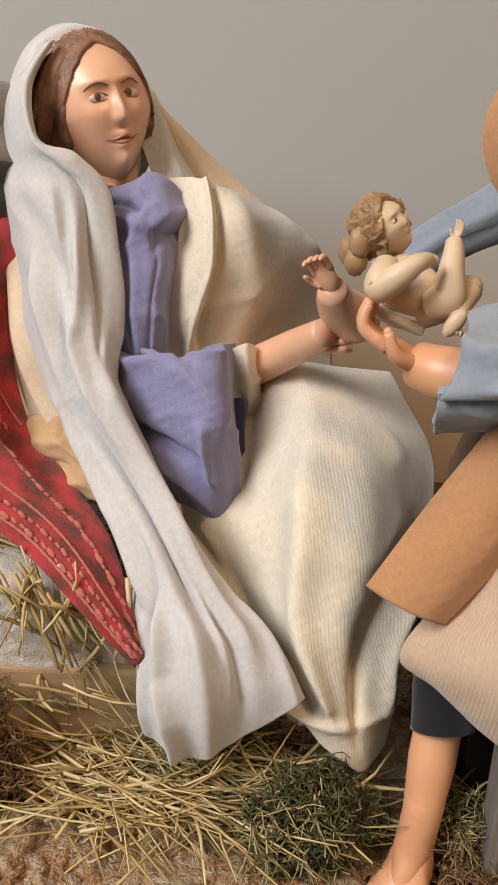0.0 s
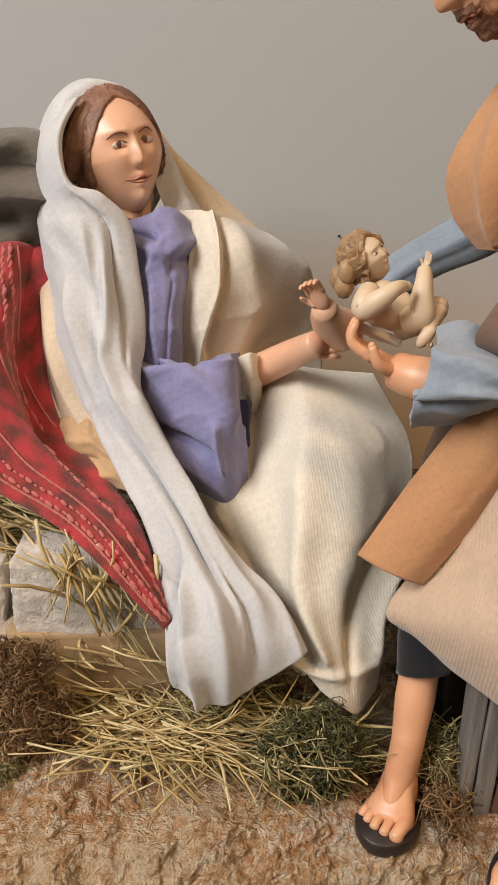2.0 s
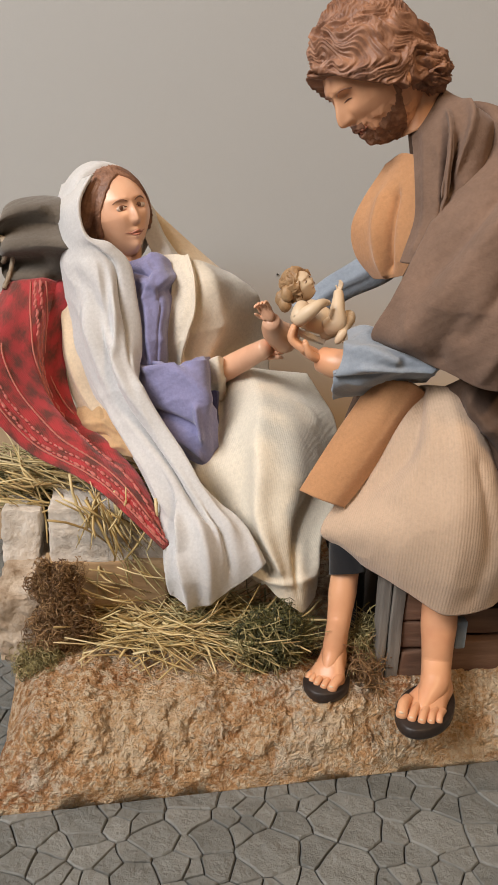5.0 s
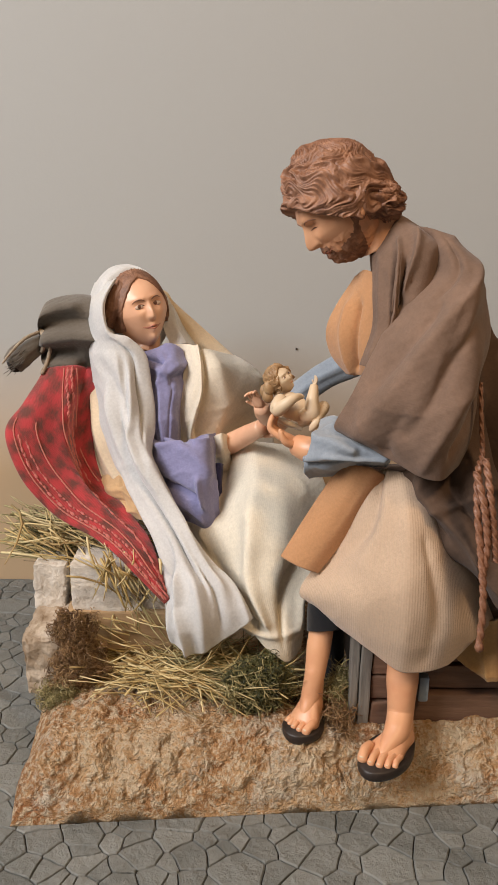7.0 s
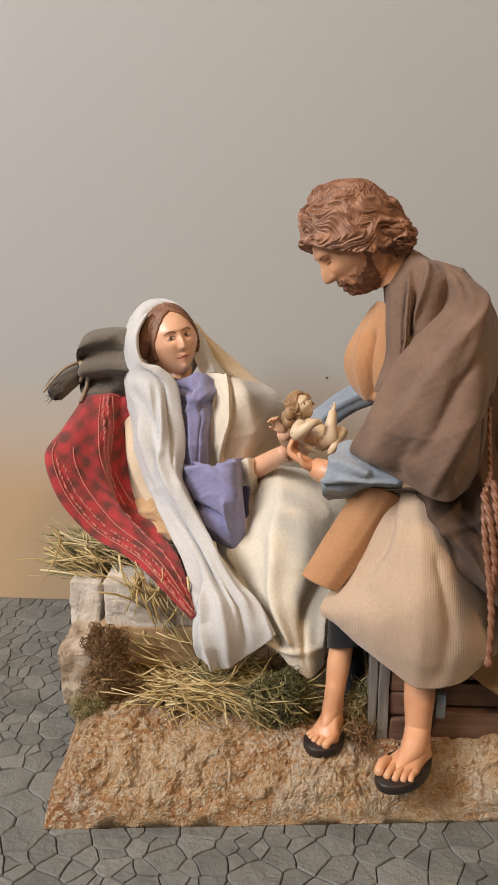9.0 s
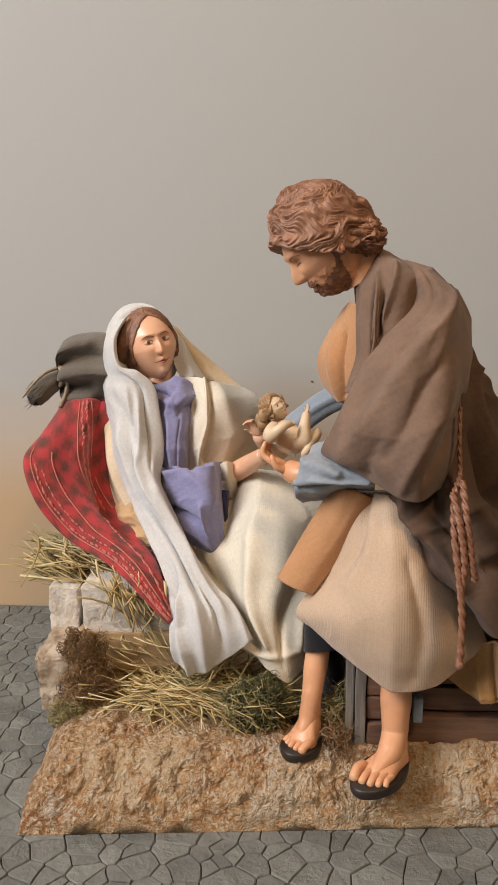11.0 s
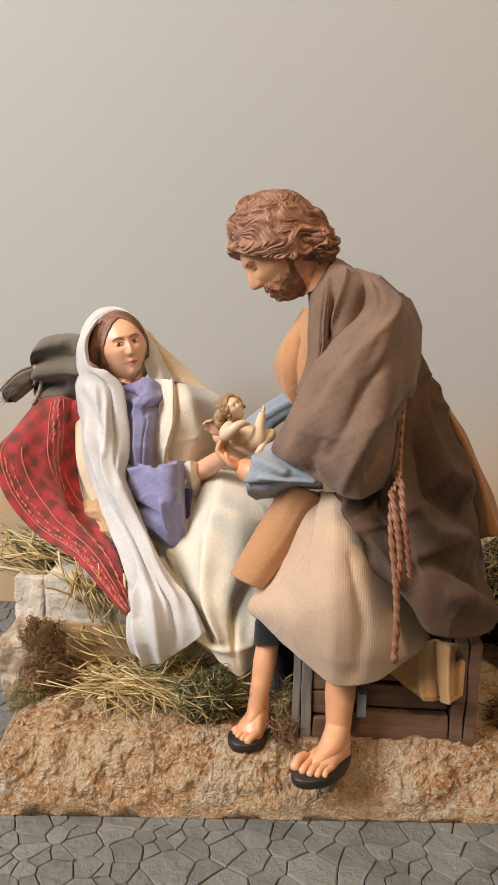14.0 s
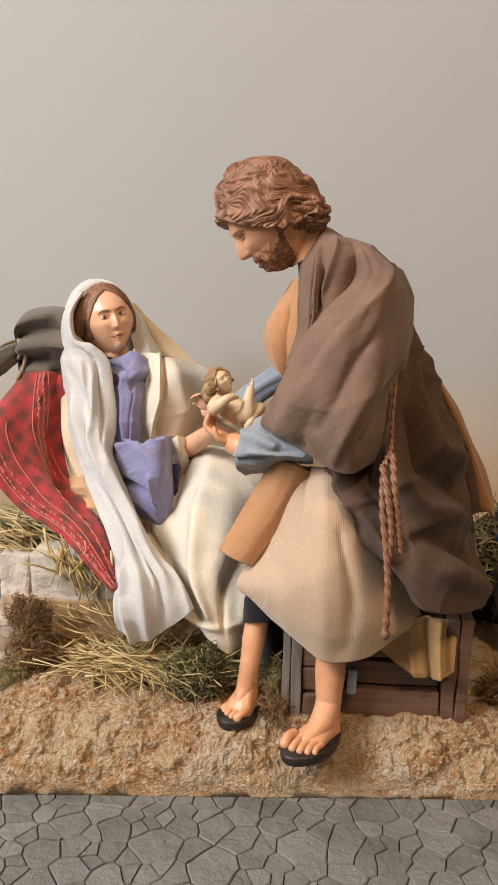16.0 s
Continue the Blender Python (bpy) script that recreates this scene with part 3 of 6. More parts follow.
        form.tube([spot(m * x, lash - 1.9 * (x - 0.30) ** 2, 0.014) for x in (0.16, 0.23, 0.30, 0.37, 0.45)], [s0 * (0.010 if lids else 0.003), s0 * (0.021 if lids else 0.008), s0 * (0.012 if lids else 0.003)], brow_mat, 8, 12)
        form.tube([spot(m * x, 0.045 + 1.3 * (x - 0.30) ** 2, 0.010) for x in (0.18, 0.30, 0.43)], [s0 * 0.005, s0 * 0.010, s0 * 0.005], lip_mat, 8, 8)
        form.tube([spot(m * x, 0.265 - 1.5 * (x - 0.32) ** 2, 0.004) for x in (0.13, 0.22, 0.32, 0.42, 0.53)], [s0 * 0.012, s0 * 0.022, s0 * 0.008], hair_mat, 8, 12)
    if tiny:
        form.blob(spot(0.0, -0.45, 0.0), (right * s0 * 0.16, fwd * s0 * 0.06, up * s0 * 0.05), lip_mat, 12, 8)
    else:
        form.tube([spot(x, -0.425 + 0.016 * math.cos(x * 19), 0.0) for x in (-0.39, -0.19, 0.0, 0.19, 0.39)], [s0 * 0.008, s0 * 0.030, s0 * 0.030, s0 * 0.008], lip_mat, 10, 14)
        form.tube([spot(x, -0.49 + 0.6 * x * x, 0.0) for x in (-0.30, -0.15, 0.0, 0.15, 0.30)], [s0 * 0.010, s0 * 0.040, s0 * 0.040, s0 * 0.010], lip_mat, 10, 14)

    hair_shell(form, centre, axes, hair_mat, oval, nu=int(nu * 1.5), nv=int(nv * 1.5), **cap)
    return right, fwd, up


def hood(form, centre, fwd, up, size, mat, opening, nu=220, nv=180):
    """A cloth hood: a shell round a head, open towards the face, with a rolled edge."""
    fwd = Vector(fwd).normalized()
    up = (Vector(up) - fwd * Vector(up).dot(fwd)).normalized()
    right = fwd.cross(up)

    def shell(d):
        o = ((d.x - 0.07) / opening[0]) ** 2 + ((d.z - opening[2]) / opening[1]) ** 2 if d.y > opening[3] else 9.0
        k = 1.0 + 0.02 * noise.noise(d * 3)
        if o < 1.0:
            t = max(0.0, (o - 0.80) / 0.20)
            return d * (0.70 + (k + 0.035 - 0.70) * t ** 0.5)
        return d * (k + 0.05 * math.exp(-((o - 1.06) / 0.10) ** 2))

    form.blob(centre, (right * size[0], fwd * size[1], up * size[2]), mat, nu, nv, shell)


def hand(form, wrist, along, back_of_hand, size, skin, curl=0.5, spread=0.25, flip=1.0):
    """A doll's hand: a palm, four bent fingers and a thumb."""
    along = Vector(along).normalized()
    nor = Vector(back_of_hand)
    nor = (nor - along * nor.dot(along)).normalized()
    across = along.cross(nor) * flip
    wrist = Vector(wrist)
    palm = wrist + along * size * 0.48
    form.blob(palm, (along * size * 0.55, across * size * 0.40, nor * size * 0.20), skin, 18, 12)
    for i in range(4):
        k = (i - 1.5) / 1.5
        root = wrist + along * size * 0.85 + across * k * size * 0.30
        way = (along + across * k * spread).normalized()
        reach = size * (0.85 - 0.12 * abs(k - 0.2))
        mid = root + way * reach * 0.5 - nor * size * 0.10 * curl
        tip = root + way * reach * (0.95 - 0.35 * curl) - nor * size * 0.55 * curl
        form.tube([root - along * size * 0.15, mid, tip], [size * 0.125, size * 0.115, size * 0.075], skin, 10, 8)
        form.blob(tip, (along * size * 0.075, across * size * 0.075, nor * size * 0.075), skin, 8, 6)
    root = wrist + along * size * 0.25 + across * size * 0.36
    tip = root + along * size * 0.60 + across * size * 0.22 - nor * size * 0.25
    form.tube([root - across * size * 0.1, root + along * size * 0.3 + across * size * 0.16, tip], [size * 0.15, size * 0.13, size * 0.08], skin, 10, 8)
    form.blob(tip, (along * size * 0.08, across * size * 0.08, nor * size * 0.08), skin, 8, 6)


def foot(form, knee, ankle, heel, ball, width, shin_width, skin, inner, ground):
    """A bare foot in a flat dark sandal under a lower leg; inner is the side of the big toe."""
    up = Vector((0, 0, 1))
    knee, ankle = Vector(knee), Vector(ankle)
    heel, ball = Vector((heel[0], heel[1], ground)), Vector((ball[0], ball[1], ground))
    fwd = (ball - heel).normalized()
    long = (ball - heel).length
    side = Vector((fwd.y, -fwd.x, 0)) * inner
    high = ankle.z - ground
    low = heel + fwd * long * 0.15 + up * high * 0.25
    form.tube([knee, knee.lerp(ankle, 0.45), knee.lerp(ankle, 0.75), ankle, heel + fwd * long * 0.36 + up * high * 0.58, heel + fwd * long * 0.66 + up * high * 0.30, heel + fwd * long * 0.9 + up * high * 0.14],
              [shin_width * 0.50, shin_width * 0.52, shin_width * 0.46, shin_width * 0.43, shin_width * 0.42, shin_width * 0.30, shin_width * 0.16], skin, 36, 60)
    form.tube([knee.lerp(ankle, 0.8), ankle, low], [shin_width * 0.41, shin_width * 0.42, shin_width * 0.38], skin, 36, 24)
    shape = [Vector(q) for q in ((0.14, 0.14, 0.30), (0.32, 0.34, 0.60), (0.36, 0.38, 0.78), (0.37, 0.39, 0.74), (0.40, 0.41, 0.56), (0.46, 0.45, 0.43), (0.50, 0.48, 0.33), (0.49, 0.45, 0.25), (0.42, 0.34, 0.15))]
    rows = []
    for j in range(33):
        v = j / 32
        q = curve_at(shape, v)
        at = heel + fwd * (long * (-0.06 + 1.10 * v))
        top = high * q.z
        row = []
        for i in range(30):
            a = 2 * math.pi * i / 30
            c, s = math.cos(a), math.sin(a)
            hump = 1.0 + 0.16 * c * v
            row.append(at + side * (c * (q.x if c > 0 else q.y) * width) + up * (max(s, -0.25) * top * (hump if s > 0 else 0.4) + 0.0006 + 0.1 * top))
        rows.append(row)
    form.grid(rows, skin)
    for i in range(5):
        k = (0.36, 0.10, -0.11, -0.28, -0.42)[i]
        r = width * (0.138, 0.102, 0.098, 0.092, 0.084)[i]
        reach = width * (0.27, 0.25, 0.22, 0.17, 0.13)[i]
        base = heel + fwd * long * (1.0, 1.0, 0.98, 0.94, 0.88)[i] + side * k * width * 1.02
        tip = base + fwd * reach - side * 0.03 * width * (1 if i else 2)
        form.tube([base - fwd * width * 0.24 + up * r * 1.6, base + up * r * 1.75, base.lerp(tip, 0.62) + up * r * 1.5, tip + up * r * 1.0], [r * 0.9, r * 0.98, r * 0.94, r * 0.98], skin, 16, 16)
        form.blob(tip + up * r * 1.0, (fwd * r * 0.78, side * r * 0.98, up * r * 0.92), skin, 16, 12)
        form.blob(tip + up * r * 1.62 + fwd * r * 0.22, (fwd * r * 0.46, side * r * 0.56, up * r * 0.28), skin_pale, 12, 8)
    ring = []
    for i in range(48):
        a = 2 * math.pi * i / 48
        v = (1 - math.cos(a)) / 2
        s = math.sin(a)
        wide = width * (0.42 + 0.17 * math.sin(math.pi * min(1.0, v * 0.78)))
        slant = 0.14 * width * v * (1 if s > 0 else -1) * 0.5
        ring.append(heel + fwd * (-0.16 * long + (long * 1.13 + width * 0.62) * v) + side * (s * wide + slant * abs(s)))
    mid = sum(ring, Vector()) / len(ring)
    lay = [[p.lerp(mid, 0.03) - up * 0.0028 for p in ring], [p - up * 0.0018 for p in ring], [p + up * 0.0006 for p in ring], [p.lerp(mid, 0.04) + up * 0.0012 for p in ring]]
    form.grid(lay, sole_mat)


# ---- setting ----
WALL = 0.356
room = (-0.95, 1.3, -1.3, WALL, 0.0, 1.85)
thing("wall_back", box_mesh(room[0], room[1], WALL, WALL + 0.06, -0.05, room[5]), wall_mat, "pale grey backdrop wall with a warm sand glow coloured in at its foot", "wall", "structure")
# Unseen walls, ceiling and window opening, added; set and toned to shape the light.
thing("wall_right", box_mesh(room[1], room[1] + 0.06, room[2], WALL, -0.05, room[5]), plaster_mat, "plain plastered side wall", "wall", "structure")
thing("wall_front", box_mesh(room[0], room[1], room[2] - 0.06, room[2], -0.05, room[5]), plaster_mat, "plain plastered wall", "wall", "structure")
side = thing("wall_left", box_mesh(room[0] - 0.06, room[0], room[2], -1.02, -0.05, room[5]), plaster_mat, "unseen plastered side wall added round an opening for the daylight lamp", "wall", "structure")
part("wall_pier", box_mesh(room[0] - 0.06, room[0], -0.08, WALL, -0.05, room[5]), plaster_mat, side)
part("wall_parapet", box_mesh(room[0] - 0.06, room[0], -1.02, -0.08, -0.05, 0.63), plaster_mat, side)
part("wall_lintel", box_mesh(room[0] - 0.06, room[0], -1.02, -0.08, 1.67, room[5]), plaster_mat, side)
thing("ceiling", box_mesh(room[0], room[1], room[2], WALL, room[5], room[5] + 0.05), plaster_mat, "plain plastered ceiling", "ceiling", "structure")
floor = thing("floor", box_mesh(room[0], room[1], room[2], WALL, -0.05, -0.0011), joint_mat, "moulded grey crazy-paving floor sheet with dark joints", "floor", "structure")


# ---- base slab ----
def slab_edge(x):
    """The front foot of the slab, which lies slightly askew."""
    return 0.1515 + 0.081 * x


def slab_top(x, y):
    d = y - slab_edge(x)
    rise = 0.026 + 0.006 * min(1.0, max(0.0, d) / 0.06)
    rise += 0.0035 * noise.noise(Vector((x * 28, y * 28, 3.0))) + 0.0018 * noise.noise(Vector((x * 80, y * 80, 1.0)))
    front = min(1.0, max(0.0, d / 0.016 + 0.05 * noise.noise(Vector((x * 60, 0, 5)))))
    left = min(1.0, max(0.0, (x + 0.037) / 0.012 + 0.15 * noise.noise(Vector((0, y * 60, 8)))))
    return rise * (front ** 0.42) * (left ** 0.4)


def base_slab():
    nx, ny = 520, 240
    x0, x1, y1 = -0.037, 0.285, 0.352
    verts, faces = [], []
    for j in range(ny + 1):
        for i in range(nx + 1):
            x = x0 + (x1 - x0) * i / nx
            y = slab_edge(x) + (y1 - slab_edge(x)) * (j / ny) ** 1.35
            z = slab_top(x, y)
            p = Vector((x, y, z))
            crag = noise.fractal(p * 48, 0.8, 2.2, 3) * 0.0019 + noise.fractal(p * 150, 0.5, 2.4, 5) * 0.0010 + abs(noise.noise(p * 520)) * 0.0009 - 0.0002
            k = min(1.0, z / 0.012)
            q = p + Vector((0.6 * crag * k * (1 if x > x0 + 0.004 else 0), -1.3 * crag * k if 0 < j < ny else 0, crag * k))
            q.z = max(q.z, 0.0006)
            verts.append(tuple(q))
    for j in range(ny):
        for i in range(nx):
            a = j * (nx + 1) + i
            faces.append((a, a + 1, a + nx + 2, a + nx + 1))
    rim = [i for i in range(nx + 1)] + [(j + 1) * (nx + 1) - 1 for j in range(1, ny + 1)] + [ny * (nx + 1) + i for i in range(nx - 1, -1, -1)] + [j * (nx + 1) for j in range(ny - 1, 0, -1)]
    low = len(verts)
    for i in rim:
        verts.append((verts[i][0], verts[i][1], 0.0))
    for a in range(len(rim)):
        b = (a + 1) % len(rim)
        faces.append((rim[b], rim[a], low + a, low + b))
    faces.append(tuple(low + a for a in reversed(range(len(rim)))))
    me = bpy.data.meshes.new("base_slab")
    me.from_pydata(verts, [], faces)
    me.polygons.foreach_set("use_smooth", [True] * len(me.polygons))
    me.materials.append(earth_mat)
    return tagged(new("base_slab", me), "rough ochre plaster ground slab with pale tops and darkened hollows", "base", kind="structure")


base_slab()


# ---- manger wall of stones ----
def rock(name, lo, hi, mat, label, seed, wear=0.0009, bevel=0.0010, group=""):
    bm = box_mesh(lo[0], hi[0], lo[1], hi[1], lo[2], hi[2], bevel, 0, 0, 22)
    for v in bm.verts:
        n1 = noise.noise_vector(v.co * 70 + Vector((seed, seed * 2, 0)))
        n2 = noise.noise_vector(v.co * 240 + Vector((seed, 0, seed)))
        n3 = noise.noise_vector(v.co * 600)
        v.co += n1 * wear + n2 * wear * 0.5 + n3 * wear * 0.42
        v.co.z = max(v.co.z, 0.02)
    return thing(name, bm, mat, label, "stone", group=group, smooth=True)


rock("stone_block", (-0.0412, 0.2220, 0.0533), (-0.0272, 0.262, 0.0743), stone_mat, "small upright pale grey stone block under the straw", 3.0, group="stones of the manger wall")
rock("stone_block", (-0.0225, 0.2120, 0.0571), (0.0074, 0.262, 0.0797), stone_mat, "broad pale grey stone block with a chipped face", 11.0, group="stones of the manger wall")
rock("stone_block", (0.0060, 0.2140, 0.0571), (0.0215, 0.262, 0.0722), stone_mat, "grey-brown stone block partly under the red blanket", 17.0, group="stones of the manger wall")
rock("boulder", (-0.0405, 0.1960, 0.0254), (-0.0200, 0.25, 0.0548), boulder_mat, "weathered grey-brown corner stone with moss on it", 23.0, 0.0016, 0.0022)
manger = thing("manger_board", box_mesh(-0.0252, 0.0206, 0.2108, 0.2208, 0.026, 0.0583, 0.001), plank_mat, "sand-coloured board under the stone blocks", "board")

# ---- bolster ----
f = Form()
f.rail([(-0.0444, 0.2770, 0.1679), (-0.0419, 0.2770, 0.1805), (-0.0286, 0.2770, 0.1847), (-0.0164, 0.2790, 0.1829), (-0.0056, 0.2850, 0.1753)],
       [(-0.0438, 0.2770, 0.1576), (-0.0411, 0.2770, 0.1509), (-0.0291, 0.2770, 0.1503), (-0.0178, 0.2790, 0.1495), (-0.0056, 0.2850, 0.1492)], slate_cloth, 0.75, 0.7, 40, 40,
       folds=[(0.15, 0.0, 0.1, 0.5, 0.06, 0.0052), (0.35, 0.0, 0.3, 0.6, 0.06, -0.0052), (0.55, 0.0, 0.5, 0.7, 0.06, 0.0052), (0.75, 0.0, 0.7, 0.5, 0.06, -0.0052), (0.92, 0.0, 0.9, 0.5, 0.06, 0.0052), (0.5, 0.5, 0.55, 1.0, 0.08, 0.001)], rough=0.0012, grain=70, taper=(0.35, 1))
bolster = f.build("bolster", "slate-grey cloth bolster tied at its end", "bolster")
f = Form()
f.tube([(-0.0412, 0.2740, 0.1635), (-0.0471, 0.2700, 0.1612), (-0.0524, 0.2660, 0.1572), (-0.0554, 0.2640, 0.1535)], [0.0034, 0.0050, 0.0056, 0.0046], slate_cloth, 36, 24, lobes=7, depth=0.10, twist=0.6)
# Near-black blob darkens the tail's end.
f.blob((-0.0546, 0.2630, 0.1548), ((0.0030, 0, -0.0016), (0, 0.0030, 0), (0.0006, 0, 0.0034)), dark_mat, 20, 12, lambda d: d * (1 + 0.25 * noise.noise(d * 3)))
f.build("bolster_tail", "", parent=bolster)
f = Form()
rng = random.Random(4)
for k in range(16):
    q = Vector((-0.0533, 0.2620, 0.1557)) + Vector((rng.uniform(-0.002, 0.001), rng.uniform(-0.004, 0.002), rng.uniform(-0.004, 0.004)))
    f.tube([q + Vector((0.004, 0, 0.003)), q, q + Vector((-rng.uniform(0.001, 0.004), rng.uniform(-0.001, 0.001), -rng.uniform(0.0005, 0.003)))], [0.00025, 0.0002, 0.0001], slate_cloth, 5, 8)
f.build("frayed_thread", "", kind="stuff", parent=bolster)
f = Form()
f.tube([(-0.0436, 0.2700, 0.1691), (-0.0407, 0.2680, 0.1675), (-0.0389, 0.2670, 0.1611), (-0.0401, 0.2660, 0.1555), (-0.0419, 0.2620, 0.1504)], [0.0009] * 3, string_mat, 8, 24, lobes=3, depth=0.2, twist=40)
f.tube([(-0.0436, 0.2700, 0.1691), (-0.0407, 0.2660, 0.1650), (-0.0426, 0.2670, 0.1596)], [0.0009] * 3, string_mat, 8, 16, lobes=3, depth=0.2, twist=30)
f.tube([(-0.0439, 0.2690, 0.1684), (-0.0488, 0.2620, 0.1666), (-0.0543, 0.2580, 0.1610), (-0.0579, 0.2560, 0.1562)], [0.0008, 0.0007, 0.0004], string_mat, 8, 24, lobes=3, depth=0.2, twist=40)
f.build("string", "pale jute string", parent=bolster)

# ---- blanket ----
BL = [(-0.0422, 0.2680, 0.1512), (-0.0481, 0.2500, 0.1401), (-0.0534, 0.2370, 0.1305), (-0.0460, 0.2280, 0.1137), (-0.0322, 0.2240, 0.0987), (-0.0116, 0.2140, 0.0908), (0.0054, 0.2020, 0.0815), (0.0187, 0.1970, 0.0700)]
BR = [(-0.0162, 0.2620, 0.1548), (-0.0181, 0.2620, 0.1380), (-0.0189, 0.2580, 0.1185), (-0.0127, 0.2500, 0.1020), (-0.0008, 0.2340, 0.0964), (0.0094, 0.2220, 0.0886), (0.0158, 0.2100, 0.0799), (0.0203, 0.2030, 0.0694)]
BF = [(0.85, 0.0, 0.8, 0.5, 0.12, -0.006), (0.2, 0.2, 0.5, 0.5, 0.15, 0.002), (0.6, 0.1, 0.55, 0.5, 0.07, 0.002), (0.9, 0.5, 0.5, 0.62, 0.07, 0.0015), (0.3, 0.6, 0.4, 1.0, 0.15, 0.0015)]
f = Form()
f.rail(BL, BR, blanket_mat, 0.22, 0.12, 56, 70, folds=BF, rough=0.0012, grain=45)
blanket = f.build("blanket", "red woven blanket with dark pattern and bobbled edge, over straw", "blanket")

# ---- woman figure ----
w = Form()
# back of the mantle and the seat of the skirt
w.rail([(-0.0242, 0.2900, 0.1587), (-0.0268, 0.2850, 0.1353), (-0.0206, 0.2750, 0.1073), (-0.0014, 0.2620, 0.0846)], [(0.0162, 0.3000, 0.1577), (0.0472, 0.2950, 0.1349), (0.0599, 0.2900, 0.1087), (0.0651, 0.2700, 0.0844)], cream_plain, 0.12, 0.35, 40, 40, rough=0.002, grain=40)
w.rail([(0.0226, 0.2620, 0.1008), (0.0350, 0.2400, 0.0796), (0.0460, 0.2220, 0.0589)], [(0.0795, 0.2700, 0.1003), (0.0812, 0.2500, 0.0777), (0.0747, 0.2300, 0.0566)], cream_plain, 0.15, 0.3, 32, 24, rough=0.001)
# skirt over the lap and knees
w.sheet([[(0.0217, 0.2680, 0.1163), (0.0341, 0.2640, 0.1191), (0.0474, 0.2620, 0.1201), (0.0601, 0.2620, 0.1200), (0.0807, 0.2700, 0.1153)],
         [(0.0217, 0.2520, 0.0967), (0.0360, 0.2440, 0.1021), (0.0515, 0.2330, 0.1102), (0.0665, 0.2300, 0.1131), (0.0880, 0.2460, 0.1052)],
         [(0.0265, 0.2340, 0.0860), (0.0392, 0.2250, 0.0901), (0.0543, 0.2130, 0.0969), (0.0686, 0.2110, 0.0989), (0.0865, 0.2280, 0.0911)],
         [(0.0328, 0.2220, 0.0755), (0.0432, 0.2160, 0.0781), (0.0554, 0.2050, 0.0846), (0.0674, 0.2040, 0.0851), (0.0823, 0.2160, 0.0792)],
         [(0.0398, 0.2120, 0.0662), (0.0480, 0.2070, 0.0671), (0.0578, 0.2000, 0.0707), (0.0667, 0.2010, 0.0712), (0.0776, 0.2090, 0.0683)],
         [(0.0460, 0.2060, 0.0588), (0.0541, 0.2000, 0.0576), (0.0619, 0.1970, 0.0574), (0.0693, 0.1980, 0.0576), (0.0770, 0.2050, 0.0572)],
         [(0.0521, 0.2030, 0.0559), (0.0589, 0.1980, 0.0503), (0.0653, 0.1960, 0.0460), (0.0712, 0.1970, 0.0427), (0.0767, 0.2030, 0.0459)]], cream_cloth,
        folds=[[(0.62, 0.10, 0.002, 0.10), (0.52, 0.32, 0.006, 0.10), (0.46, 0.55, 0.0045, 0.07), (0.50, 0.78, 0.003, 0.05)],
               [(0.05, 0.28, -0.002, 0.08), (0.20, 0.55, -0.004, 0.08), (0.34, 0.78, -0.0035, 0.05)],
               [(0.92, 0.35, -0.002, 0.06), (0.80, 0.60, -0.005, 0.06), (0.68, 0.84, -0.003, 0.05)],
               [(0.98, 0.45, 0.003, 0.06), (0.90, 0.80, 0.003, 0.06)],
               [(0.30, 0.12, 0.0025, 0.06), (0.12, 0.34, 0.003, 0.05), (0.16, 0.5, 0.001, 0.05)],
               [(0.42, 0.02, -0.003, 0.05), (0.30, 0.22, -0.0025, 0.05)],
               [(0.05, 0.87, 0.0012, 0.03), (0.5, 0.86, 0.0016, 0.03), (0.95, 0.85, 0.0012, 0.03)]],
        thick=0.0014, nu=90, nv=110, rough=0.0016, grain=38, crease=0.0006, seed=2.0)
# collar and breast of the violet dress
w.sheet([[(-0.0037, 0.2720, 0.1583), (0.0037, 0.2660, 0.1616), (0.0105, 0.2640, 0.1636), (0.0166, 0.2650, 0.1646), (0.0205, 0.2730, 0.1604)],
         [(0.0011, 0.2660, 0.1533), (0.0091, 0.2560, 0.1572), (0.0151, 0.2530, 0.1590), (0.0200, 0.2550, 0.1582), (0.0231, 0.2650, 0.1546)],
         [(0.0035, 0.2620, 0.1444), (0.0111, 0.2520, 0.1469), (0.0166, 0.2490, 0.1483), (0.0205, 0.2510, 0.1474), (0.0234, 0.2600, 0.1454)],
         [(0.0050, 0.2580, 0.1338), (0.0115, 0.2490, 0.1363), (0.0161, 0.2460, 0.1372), (0.0190, 0.2480, 0.1368), (0.0221, 0.2570, 0.1346)],
         [(0.0053, 0.2540, 0.1190), (0.0118, 0.2460, 0.1216), (0.0162, 0.2440, 0.1223), (0.0185, 0.2460, 0.1218), (0.0212, 0.2540, 0.1195)]], violet_cloth,
        folds=[[(0.10, 0.12, -0.0015, 0.05), (0.38, 0.24, -0.0025, 0.06), (0.60, 0.18, -0.001, 0.05)], [(0.15, 0.26, 0.001, 0.06), (0.5, 0.38, 0.002, 0.07), (0.95, 0.22, 0.0015, 0.06)],
               [(0.62, 0.06, 0.0012, 0.06), (0.95, 0.14, 0.0015, 0.06)], [(0.55, 0.42, -0.003, 0.07), (0.9, 0.36, -0.002, 0.06)], [(0.30, 0.45, 0.0015, 0.08), (0.40, 0.9, 0.0015, 0.08)], [(0.62, 0.55, -0.001, 0.08), (0.55, 0.95, -0.001, 0.08)]],
        thick=0.001, nu=64, nv=80, rough=0.0011, grain=75, crease=0.0010, crease_grain=60, seed=4.0)
